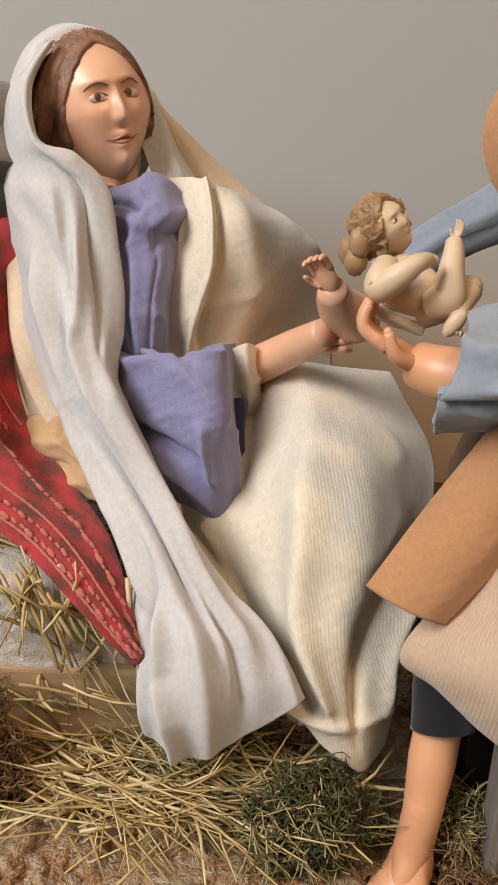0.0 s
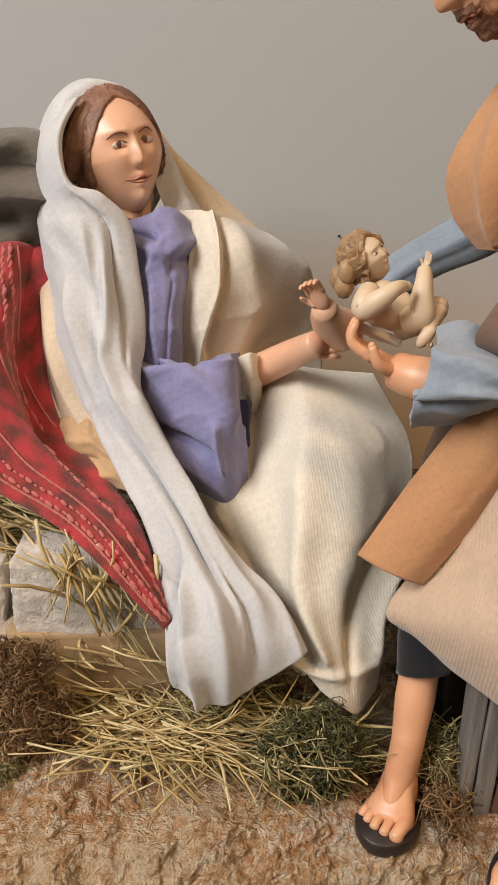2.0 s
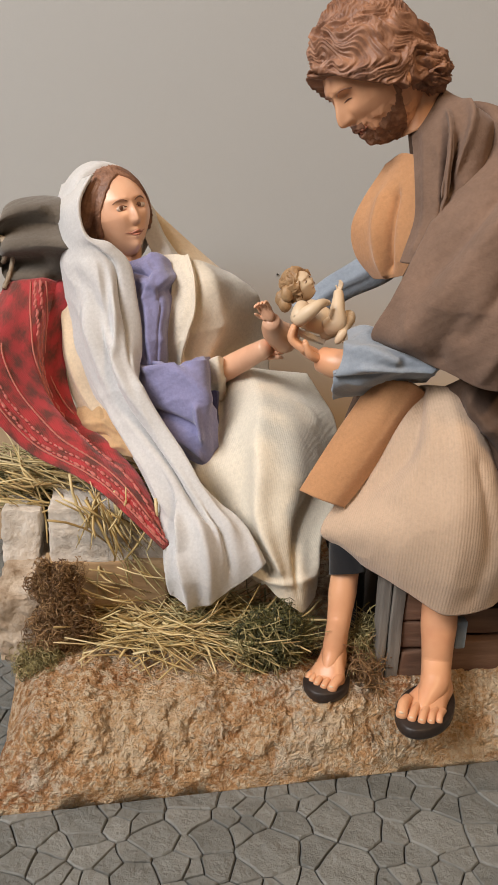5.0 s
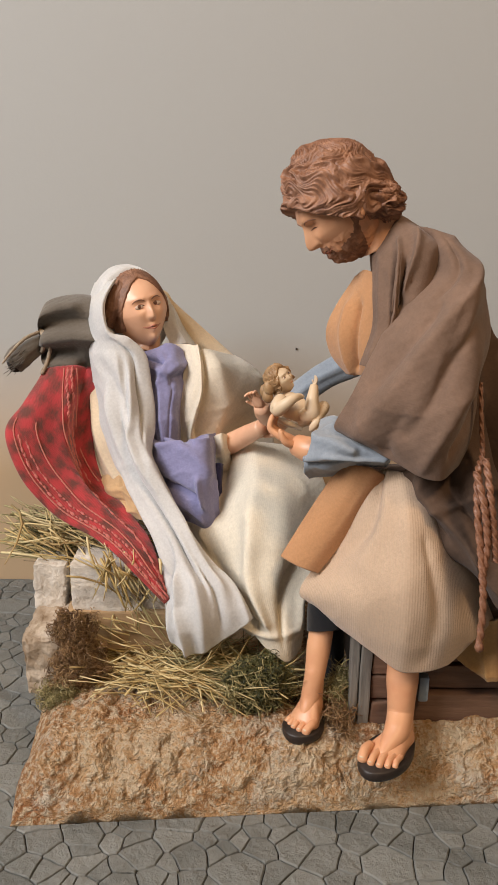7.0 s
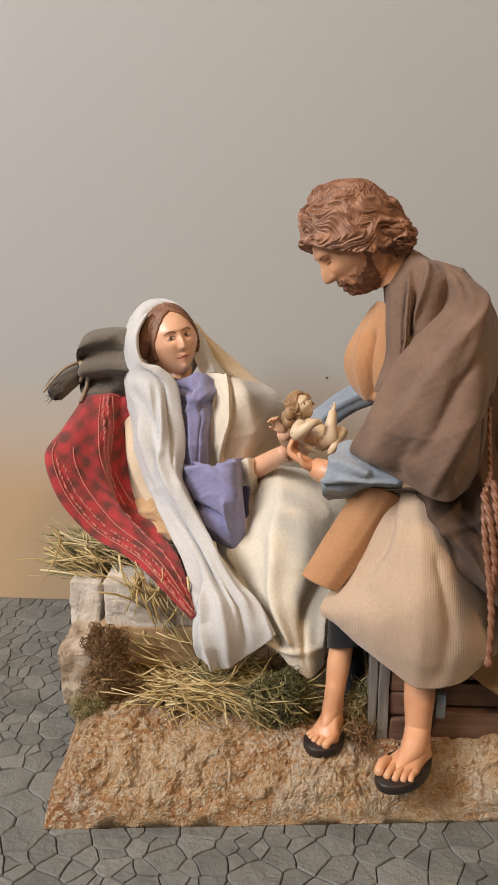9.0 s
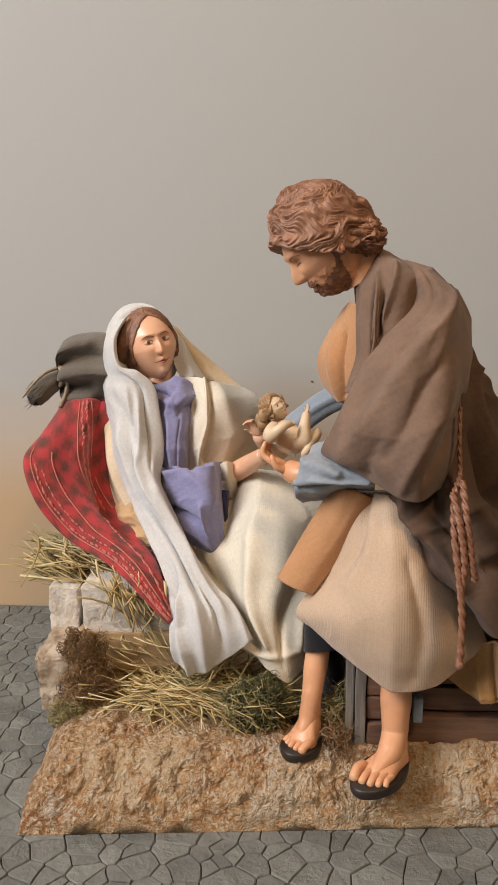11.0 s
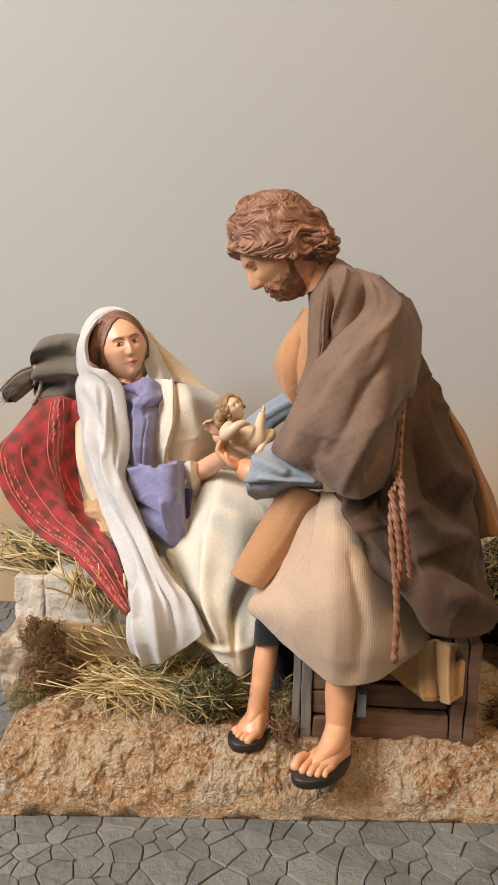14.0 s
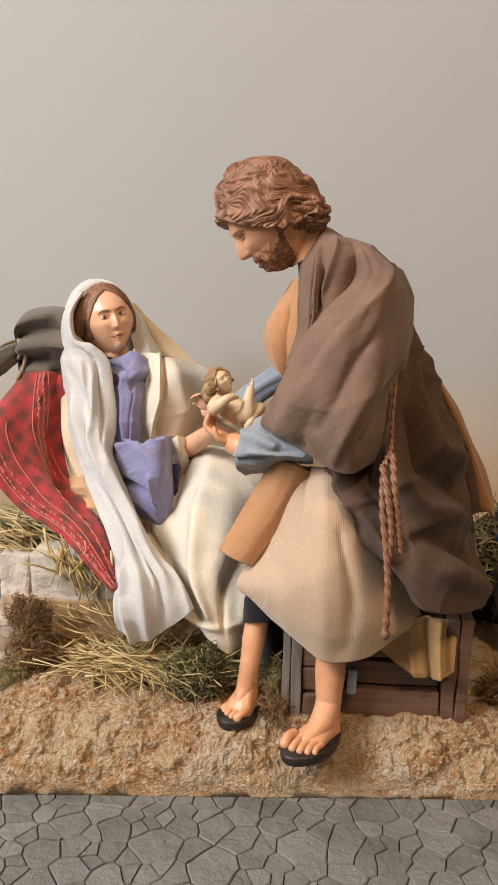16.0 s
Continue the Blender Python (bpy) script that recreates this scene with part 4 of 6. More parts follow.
# mantle over the far shoulder and arm
w.sheet([[(0.0170, 0.2720, 0.1634), (0.0252, 0.2630, 0.1655), (0.0310, 0.2620, 0.1646), (0.0386, 0.2680, 0.1617), (0.0485, 0.2860, 0.1545)],
         [(0.0226, 0.2620, 0.1549), (0.0282, 0.2540, 0.1569), (0.0325, 0.2530, 0.1572), (0.0418, 0.2580, 0.1564), (0.0556, 0.2760, 0.1508)],
         [(0.0219, 0.2590, 0.1441), (0.0277, 0.2510, 0.1461), (0.0324, 0.2510, 0.1463), (0.0435, 0.2570, 0.1452), (0.0605, 0.2740, 0.1411)],
         [(0.0185, 0.2590, 0.1325), (0.0250, 0.2520, 0.1346), (0.0306, 0.2520, 0.1347), (0.0430, 0.2600, 0.1330), (0.0634, 0.2740, 0.1294)],
         [(0.0162, 0.2600, 0.1205), (0.0235, 0.2540, 0.1225), (0.0293, 0.2550, 0.1224), (0.0425, 0.2620, 0.1208), (0.0647, 0.2720, 0.1181)],
         [(0.0153, 0.2620, 0.0990), (0.0240, 0.2580, 0.1007), (0.0326, 0.2580, 0.1010), (0.0452, 0.2620, 0.1001), (0.0667, 0.2680, 0.0990)]], cream_plain,
        folds=[[(0.50, 0.0, -0.002, 0.03), (0.52, 0.3, -0.0038, 0.035), (0.47, 0.75, -0.003, 0.035)], [(0.40, 0.0, 0.0016, 0.05), (0.42, 0.4, 0.0022, 0.05), (0.36, 0.8, 0.002, 0.05)],
               [(0.66, 0.1, 0.001, 0.1), (0.72, 0.5, 0.003, 0.1), (0.62, 0.9, 0.002, 0.08)], [(0.95, 0.3, 0.002, 0.08), (0.80, 0.7, -0.003, 0.06), (0.7, 0.98, -0.003, 0.06)], [(0.03, 0.0, 0.001, 0.04), (0.03, 0.9, 0.001, 0.04)]],
        thick=0.0014, nu=80, nv=80, rough=0.0013, grain=45, crease=0.0006, seed=6.0)
w.rail([(0.0071, 0.2920, 0.1872), (0.0133, 0.2890, 0.1715), (0.0222, 0.2850, 0.1576)], [(0.0145, 0.2930, 0.1804), (0.0320, 0.2890, 0.1666), (0.0498, 0.2810, 0.1525)], beige_cloth, 0.3, 0.3, 30, 30, folds=[(0.5, 0.1, 0.5, 0.9, 0.12, 0.002)], rough=0.0012, taper=(0.6, 0.25))
# hood: a shell behind the head and a rolled edge round the face
hood(w, (-0.0039, 0.2800, 0.1770), (0.46, -0.88, 0.10), (-0.20, 0.0, 0.98), (0.0176, 0.0185, 0.0216), white_cloth, (0.86, 0.99, -0.10, 0.05))
w.sheet([[(0.0023, 0.2900, 0.1906), (0.0039, 0.2910, 0.1899), (0.0049, 0.2940, 0.1884)], [(0.0099, 0.2790, 0.1822), (0.0135, 0.2810, 0.1820), (0.0149, 0.2910, 0.1792)], [(0.0122, 0.2750, 0.1708), (0.0181, 0.2760, 0.1713), (0.0217, 0.2900, 0.1680)], [(0.0158, 0.2710, 0.1635), (0.0233, 0.2710, 0.1637), (0.0283, 0.2840, 0.1597)]], white_cloth, folds=[[(0.5, 0.2, 0.0012, 0.12), (0.45, 0.9, 0.0015, 0.12)]], nu=30, nv=50, rough=0.0010, grain=60)
head(w, (0.0006, 0.2740, 0.1786), (0.47, -0.86, 0.19), (-0.20, 0.0, 0.98), (0.0132, 0.0152, 0.0180), skin_fair, woman_hair, False, (0.86, 1.00, -0.24), 0.17, True,
     dict(swell=1.05, crown=(0.12, 0.62, 0.78), strands=64.0, twist=0.15, waves=2.0, relief=0.034, clumps=0.02, seed=3.0, nape=-0.42), gaze=(0.035, 0.01))
w.tube([(0.0039, 0.2720, 0.1596), (0.0050, 0.2740, 0.1645), (0.0038, 0.2760, 0.1676)], [0.0066, 0.0060, 0.0064], skin_fair, 24, 10)
# hair over the near temple and the fold of the hood beside the jaw
hair_shell(w, (-0.0084, 0.2690, 0.1821), ((0.0052, 0, -0.0018), (0, 0.0074, 0), (0.0044, 0, 0.0118)), woman_hair, lambda d: 2.0, 1.0, (0.15, 0.0, 0.98), 40.0, 0.3, 2.0, 0.04, 0.02, 100, 90, 6.0, -2.0)
w.sheet([[(-0.0146, 0.2660, 0.1768), (-0.0130, 0.2680, 0.1743), (-0.0119, 0.2760, 0.1714)], [(-0.0120, 0.2620, 0.1710), (-0.0092, 0.2660, 0.1690), (-0.0071, 0.2760, 0.1662)], [(-0.0049, 0.2600, 0.1656), (-0.0017, 0.2650, 0.1637), (0.0005, 0.2740, 0.1609)], [(-0.0005, 0.2620, 0.1603), (0.0019, 0.2660, 0.1590), (0.0038, 0.2720, 0.1573)]], white_cloth, nu=30, nv=30, rough=0.0005, grain=60)
# beige layer under the near drape, with a gathered end
w.sheet([[(-0.0243, 0.2750, 0.1511), (-0.0180, 0.2680, 0.1535), (-0.0110, 0.2640, 0.1545)], [(-0.0232, 0.2680, 0.1364), (-0.0157, 0.2580, 0.1396), (-0.0076, 0.2520, 0.1413)], [(-0.0215, 0.2620, 0.1217), (-0.0125, 0.2500, 0.1262), (-0.0037, 0.2440, 0.1282)], [(-0.0170, 0.2560, 0.1087), (-0.0076, 0.2460, 0.1137), (0.0017, 0.2380, 0.1171)], [(-0.0066, 0.2460, 0.0977), (0.0014, 0.2380, 0.1028), (0.0097, 0.2300, 0.1076)], [(0.0007, 0.2380, 0.0921), (0.0077, 0.2300, 0.0973), (0.0142, 0.2240, 0.1021)]], beige_cloth,
        folds=[[(0.3, 0.1, 0.002, 0.1), (0.35, 0.9, 0.002, 0.1)]], nu=30, nv=60, rough=0.0015, grain=60)
w.sheet([[(-0.0131, 0.2560, 0.1059), (-0.0070, 0.2470, 0.1093), (-0.0019, 0.2430, 0.1085), (0.0027, 0.2400, 0.1068)], [(-0.0161, 0.2520, 0.1032), (-0.0077, 0.2430, 0.1060), (-0.0015, 0.2390, 0.1064), (0.0042, 0.2360, 0.1042)], [(-0.0166, 0.2500, 0.0988), (-0.0088, 0.2400, 0.1006), (-0.0020, 0.2360, 0.1011), (0.0051, 0.2320, 0.0999)], [(-0.0130, 0.2460, 0.0950), (-0.0061, 0.2380, 0.0956), (0.0011, 0.2320, 0.0969), (0.0066, 0.2280, 0.0969)], [(-0.0054, 0.2400, 0.0919), (0.0004, 0.2340, 0.0927), (0.0051, 0.2290, 0.0936), (0.0089, 0.2250, 0.0942)]], ochre_cloth,
        folds=[[(0.25, 0.42, 0.001, 0.07), (0.6, 0.38, 0.0018, 0.07), (0.95, 0.5, 0.001, 0.06)], [(0.25, 0.60, -0.001, 0.06), (0.6, 0.58, -0.002, 0.06)], [(0.5, 0.12, -0.001, 0.07), (0.55, 0.3, -0.001, 0.06)], [(0.35, 0.8, 0.001, 0.07), (0.8, 0.75, 0.0015, 0.07)]],
        nu=40, nv=50, rough=0.0010, grain=90, crease=0.0005, crease_grain=50)
# near drape of the mantle
w.sheet([[(-0.0211, 0.2900, 0.1885), (-0.0161, 0.2770, 0.1906), (-0.0120, 0.2680, 0.1923), (-0.0088, 0.2630, 0.1934), (-0.0071, 0.2640, 0.1939)],
         [(-0.0218, 0.2760, 0.1798), (-0.0179, 0.2650, 0.1817), (-0.0149, 0.2590, 0.1828), (-0.0126, 0.2560, 0.1836), (-0.0123, 0.2600, 0.1833)],
         [(-0.0207, 0.2680, 0.1707), (-0.0162, 0.2580, 0.1722), (-0.0127, 0.2530, 0.1725), (-0.0099, 0.2510, 0.1724), (-0.0095, 0.2580, 0.1706)],
         [(-0.0204, 0.2650, 0.1633), (-0.0136, 0.2550, 0.1658), (-0.0079, 0.2510, 0.1672), (-0.0027, 0.2500, 0.1675), (-0.0001, 0.2600, 0.1649)],
         [(-0.0201, 0.2630, 0.1565), (-0.0102, 0.2520, 0.1600), (-0.0032, 0.2490, 0.1616), (0.0029, 0.2490, 0.1615), (0.0058, 0.2570, 0.1577)],
         [(-0.0173, 0.2600, 0.1414), (-0.0080, 0.2470, 0.1456), (-0.0008, 0.2430, 0.1464), (0.0053, 0.2440, 0.1452), (0.0090, 0.2520, 0.1420)],
         [(-0.0151, 0.2540, 0.1270), (-0.0055, 0.2410, 0.1315), (0.0012, 0.2370, 0.1330), (0.0069, 0.2380, 0.1329), (0.0104, 0.2470, 0.1300)],
         [(-0.0098, 0.2480, 0.1153), (-0.0018, 0.2360, 0.1201), (0.0037, 0.2310, 0.1224), (0.0081, 0.2320, 0.1228), (0.0099, 0.2420, 0.1198)],
         [(-0.0015, 0.2400, 0.1055), (0.0040, 0.2300, 0.1099), (0.0087, 0.2260, 0.1122), (0.0130, 0.2260, 0.1130), (0.0151, 0.2350, 0.1095)],
         [(0.0050, 0.2310, 0.0969), (0.0104, 0.2220, 0.1010), (0.0151, 0.2180, 0.1029), (0.0199, 0.2180, 0.1031), (0.0228, 0.2260, 0.0997)],
         [(0.0108, 0.2220, 0.0886), (0.0168, 0.2120, 0.0929), (0.0220, 0.2080, 0.0947), (0.0264, 0.2090, 0.0945), (0.0301, 0.2160, 0.0914)],
         [(0.0164, 0.2110, 0.0795), (0.0215, 0.2030, 0.0832), (0.0274, 0.2000, 0.0854), (0.0335, 0.2010, 0.0858), (0.0389, 0.2070, 0.0834)],
         [(0.0188, 0.2040, 0.0703), (0.0241, 0.1960, 0.0743), (0.0312, 0.1930, 0.0774), (0.0396, 0.1950, 0.0780), (0.0470, 0.2010, 0.0756)],
         [(0.0190, 0.2010, 0.0606), (0.0250, 0.1930, 0.0633), (0.0325, 0.1900, 0.0653), (0.0425, 0.1920, 0.0675), (0.0519, 0.1970, 0.0702)],
         [(0.0205, 0.1990, 0.0539), (0.0250, 0.1960, 0.0491), (0.0326, 0.1940, 0.0487), (0.0437, 0.1940, 0.0557), (0.0552, 0.1950, 0.0654)]], white_cloth,
        folds=[[(0.30, 0.554, -0.002, 0.05), (0.42, 0.640, -0.0065, 0.05), (0.50, 0.709, -0.006, 0.05), (0.62, 0.811, -0.0035, 0.05), (0.66, 0.880, -0.001, 0.05)],
               [(0.14, 0.503, 0.002, 0.07), (0.16, 0.674, 0.0035, 0.07), (0.14, 0.794, 0.002, 0.05)],
               [(0.70, 0.537, 0.003, 0.08), (0.78, 0.674, 0.0035, 0.07), (0.80, 0.829, 0.002, 0.06)],
               [(0.30, 0.760, -0.002, 0.04), (0.14, 0.829, -0.006, 0.04), (0.22, 0.859, -0.005, 0.035)],
               [(0.30, 0.829, 0.004, 0.05), (0.24, 0.889, 0.004, 0.04), (0.36, 0.983, 0.004, 0.05)],
               [(0.12, 0.880, 0.0025, 0.04), (0.10, 0.983, 0.002, 0.05)],
               [(0.74, 0.829, -0.004, 0.05), (0.73, 0.931, -0.003, 0.05)], [(0.52, 0.863, 0.003, 0.08), (0.56, 0.983, 0.002, 0.08)],
               [(0.93, 0.829, 0.002, 0.06), (0.95, 0.974, 0.002, 0.06)],
               [(0.80, 0.211, 0.003, 0.07), (0.86, 0.314, 0.003, 0.08), (0.90, 0.426, 0.002, 0.07)], [(0.62, 0.263, -0.002, 0.06), (0.74, 0.374, -0.0045, 0.06), (0.70, 0.434, -0.002, 0.05)],
               [(0.20, 0.314, -0.002, 0.05), (0.48, 0.383, -0.0042, 0.05)], [(0.12, 0.271, 0.002, 0.09), (0.40, 0.323, 0.003, 0.07)], [(0.56, 0.357, 0.003, 0.06), (0.46, 0.451, 0.004, 0.07), (0.62, 0.571, 0.002, 0.07)],
               [(0.22, 0.383, 0.003, 0.07), (0.24, 0.469, 0.002, 0.07)], [(0.32, 0.426, -0.003, 0.05), (0.36, 0.537, -0.002, 0.05)]],
        thick=0.0016, nu=96, nv=210, rough=0.0012, grain=48, crease=0.0005, crease_grain=32, seed=1.0)
# near sleeve with its cuff and forearm
w.sheet([[(0.0077, 0.2540, 0.1255), (0.0146, 0.2440, 0.1271), (0.0234, 0.2390, 0.1265), (0.0309, 0.2400, 0.1293), (0.0381, 0.2500, 0.1278)],
         [(0.0076, 0.2480, 0.1188), (0.0166, 0.2360, 0.1235), (0.0262, 0.2310, 0.1259), (0.0334, 0.2320, 0.1259), (0.0387, 0.2460, 0.1219)],
         [(0.0105, 0.2430, 0.1101), (0.0197, 0.2310, 0.1149), (0.0280, 0.2260, 0.1171), (0.0347, 0.2270, 0.1170), (0.0384, 0.2420, 0.1123)],
         [(0.0161, 0.2380, 0.1005), (0.0228, 0.2290, 0.1037), (0.0298, 0.2240, 0.1060), (0.0349, 0.2250, 0.1064), (0.0387, 0.2380, 0.1026)],
         [(0.0234, 0.2350, 0.0924), (0.0283, 0.2300, 0.0917), (0.0341, 0.2280, 0.0899), (0.0379, 0.2290, 0.0911), (0.0407, 0.2350, 0.0917)]], violet_cloth,
        folds=[[(0.12, 0.05, -0.002, 0.05), (0.26, 0.10, -0.0035, 0.045)], [(0.04, 0.12, 0.002, 0.06), (0.22, 0.20, 0.003, 0.06), (0.44, 0.16, 0.002, 0.06)], [(0.70, 0.04, -0.002, 0.045), (0.72, 0.10, -0.0035, 0.04)], [(0.60, 0.04, 0.001, 0.05), (0.64, 0.15, 0.002, 0.05), (0.80, 0.15, 0.002, 0.05), (0.84, 0.04, 0.001, 0.05)],
               [(0.10, 0.58, -0.003, 0.05), (0.36, 0.70, -0.0045, 0.045), (0.55, 0.76, -0.004, 0.04)], [(0.60, 0.78, 0.004, 0.05), (0.58, 0.60, 0.003, 0.06)], [(0.2, 0.78, 0.002, 0.06), (0.5, 0.90, 0.002, 0.06)], [(0.45, 0.25, 0.0016, 0.10), (0.75, 0.5, 0.002, 0.1)], [(0.86, 0.60, 0.002, 0.05), (0.86, 0.95, 0.002, 0.05)]],
        thick=0.0014, nu=90, nv=90, rough=0.0013, grain=70, crease=0.0009, crease_grain=50, seed=7.0)
# This dark sheet paints the shade in the sleeve's opening.
w.sheet([[(0.0361, 0.2460, 0.1147), (0.0394, 0.2430, 0.1157), (0.0411, 0.2460, 0.1143)], [(0.0370, 0.2430, 0.1034), (0.0400, 0.2390, 0.1057), (0.0409, 0.2430, 0.1049)], [(0.0375, 0.2390, 0.0895), (0.0403, 0.2340, 0.0921), (0.0415, 0.2390, 0.0954)]], violet_shade, folds=[[(0.5, 0.2, -0.003, 0.1), (0.5, 0.9, -0.002, 0.1)]], nu=20, nv=24, rough=0.0008)
w.sheet([[(0.0350, 0.2500, 0.1249), (0.0398, 0.2450, 0.1290), (0.0431, 0.2500, 0.1269)], [(0.0355, 0.2510, 0.1166), (0.0409, 0.2440, 0.1197), (0.0442, 0.2510, 0.1183)], [(0.0353, 0.2530, 0.1072), (0.0414, 0.2470, 0.1100), (0.0455, 0.2530, 0.1102)]], cream_plain, folds=[[(0.1, 0.6, 0.0008, 0.1), (0.9, 0.5, 0.0008, 0.1)]], nu=30, nv=30, rough=0.0007, grain=90)
w.tube([(0.0366, 0.2580, 0.1156), (0.0438, 0.2540, 0.1212), (0.0517, 0.2460, 0.1283), (0.0581, 0.2380, 0.1345)], [0.0048, 0.0049, 0.0044, 0.0034], skin_fair, 24, 20)
hand(w, (0.0537, 0.2430, 0.1303), (0.85, -0.30, 0.25), (0.1, -0.9, 0.4), 0.0078, skin_fair, 0.7, 0.12, -1.0)
# far hand behind the infant's head
hand(w, (0.0567, 0.2220, 0.1477), (-0.52, -0.05, 0.85), (0.3, 0.9, 0.2), 0.0060, skin_fair, 0.9, 0.03)
w.tube([(0.0653, 0.2400, 0.1375), (0.0597, 0.2320, 0.1421), (0.0567, 0.2220, 0.1477)], [0.006, 0.0048, 0.0030], skin_fair, 16, 8)
w.build("woman_figurine", "seated woman figurine in white hooded mantle and violet dress", "figurine")

# ---- man figure ----
m = Form()
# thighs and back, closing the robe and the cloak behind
m.rail([(0.0882, 0.2150, 0.1242), (0.0836, 0.2120, 0.1040), (0.0892, 0.2080, 0.0790)], [(0.1439, 0.2350, 0.1198), (0.1522, 0.2280, 0.0954), (0.1524, 0.2150, 0.0681)], shaded_brown, 0.15, 0.35, 36, 30, rough=0.002)
# ribbed robe over the knees
m.sheet([[(0.0927, 0.1960, 0.1304), (0.0993, 0.1860, 0.1343), (0.1084, 0.1780, 0.1356), (0.1175, 0.1800, 0.1306), (0.1298, 0.1940, 0.1152)],
         [(0.0867, 0.1940, 0.1096), (0.0978, 0.1750, 0.1185), (0.1089, 0.1630, 0.1230), (0.1209, 0.1660, 0.1183), (0.1367, 0.1880, 0.0992)],
         [(0.0798, 0.1930, 0.0918), (0.0938, 0.1700, 0.1026), (0.1093, 0.1570, 0.1076), (0.1244, 0.1600, 0.1052), (0.1440, 0.1860, 0.0867)],
         [(0.0737, 0.1920, 0.0791), (0.0905, 0.1680, 0.0891), (0.1097, 0.1560, 0.0932), (0.1270, 0.1590, 0.0918), (0.1484, 0.1840, 0.0772)],
         [(0.0778, 0.1900, 0.0747), (0.0929, 0.1690, 0.0766), (0.1102, 0.1580, 0.0770), (0.1297, 0.1600, 0.0786), (0.1503, 0.1820, 0.0722)],
         [(0.0843, 0.1870, 0.0705), (0.0973, 0.1710, 0.0673), (0.1110, 0.1630, 0.0613), (0.1279, 0.1640, 0.0635), (0.1475, 0.1800, 0.0695)]], rib_cloth,
        folds=[[(0.50, 0.12, 0.001, 0.08), (0.50, 0.97, 0.001, 0.08)], [(0.30, 0.02, -0.003, 0.05), (0.22, 0.25, -0.003, 0.06), (0.10, 0.42, -0.001, 0.06)], [(0.36, 0.14, 0.002, 0.07), (0.26, 0.40, 0.0015, 0.08)],
               [(0.62, 0.30, -0.0015, 0.06), (0.66, 0.62, -0.0025, 0.06), (0.62, 0.9, -0.001, 0.06)], [(0.85, 0.35, 0.0015, 0.06), (0.84, 0.85, 0.002, 0.06)]],
        thick=0.0016, nu=110, nv=90, rough=0.0013, grain=34, crease=0.0004, seed=3.0)
# cloak gathered over the hip, its shade put into darker wool
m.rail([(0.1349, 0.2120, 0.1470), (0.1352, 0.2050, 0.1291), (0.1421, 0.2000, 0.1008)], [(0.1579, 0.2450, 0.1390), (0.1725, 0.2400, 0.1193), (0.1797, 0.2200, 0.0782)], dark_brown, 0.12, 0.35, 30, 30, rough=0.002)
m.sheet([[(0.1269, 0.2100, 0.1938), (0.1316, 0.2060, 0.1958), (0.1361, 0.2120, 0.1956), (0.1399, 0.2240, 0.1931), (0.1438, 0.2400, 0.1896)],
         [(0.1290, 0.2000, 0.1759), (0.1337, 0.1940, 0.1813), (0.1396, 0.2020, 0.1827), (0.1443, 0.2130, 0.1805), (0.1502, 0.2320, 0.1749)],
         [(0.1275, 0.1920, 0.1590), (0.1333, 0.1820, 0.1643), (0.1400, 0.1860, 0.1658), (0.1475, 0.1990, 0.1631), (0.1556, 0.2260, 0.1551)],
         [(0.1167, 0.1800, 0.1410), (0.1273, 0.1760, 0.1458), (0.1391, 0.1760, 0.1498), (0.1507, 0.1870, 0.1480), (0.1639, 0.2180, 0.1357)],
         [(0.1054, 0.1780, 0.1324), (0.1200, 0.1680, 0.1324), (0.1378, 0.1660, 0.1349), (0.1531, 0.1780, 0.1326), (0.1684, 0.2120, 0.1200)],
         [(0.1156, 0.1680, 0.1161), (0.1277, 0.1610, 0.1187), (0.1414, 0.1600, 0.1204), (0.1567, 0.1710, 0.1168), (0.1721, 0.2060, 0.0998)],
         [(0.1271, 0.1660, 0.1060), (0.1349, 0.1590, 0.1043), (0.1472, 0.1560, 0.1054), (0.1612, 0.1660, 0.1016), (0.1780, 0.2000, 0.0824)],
         [(0.1390, 0.1680, 0.0957), (0.1424, 0.1600, 0.0907), (0.1505, 0.1550, 0.0885), (0.1619, 0.1630, 0.0846), (0.1771, 0.1940, 0.0749)]], shaded_brown,
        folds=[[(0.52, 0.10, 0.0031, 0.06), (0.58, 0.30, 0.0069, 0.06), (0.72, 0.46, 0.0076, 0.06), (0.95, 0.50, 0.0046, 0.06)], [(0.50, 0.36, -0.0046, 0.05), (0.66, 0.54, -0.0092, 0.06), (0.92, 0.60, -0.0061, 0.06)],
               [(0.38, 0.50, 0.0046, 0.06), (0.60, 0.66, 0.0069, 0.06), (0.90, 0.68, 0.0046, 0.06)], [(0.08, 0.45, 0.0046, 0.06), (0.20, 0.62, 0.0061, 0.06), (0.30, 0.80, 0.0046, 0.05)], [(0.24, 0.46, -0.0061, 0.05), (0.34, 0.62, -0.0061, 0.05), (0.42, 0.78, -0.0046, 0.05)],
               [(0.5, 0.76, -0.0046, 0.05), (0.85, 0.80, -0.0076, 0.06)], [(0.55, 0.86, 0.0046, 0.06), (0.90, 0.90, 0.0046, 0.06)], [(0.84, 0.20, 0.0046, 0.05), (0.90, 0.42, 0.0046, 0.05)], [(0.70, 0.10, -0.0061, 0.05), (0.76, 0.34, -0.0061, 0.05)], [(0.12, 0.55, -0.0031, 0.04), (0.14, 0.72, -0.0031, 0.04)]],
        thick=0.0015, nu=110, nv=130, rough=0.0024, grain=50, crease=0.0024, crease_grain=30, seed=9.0)
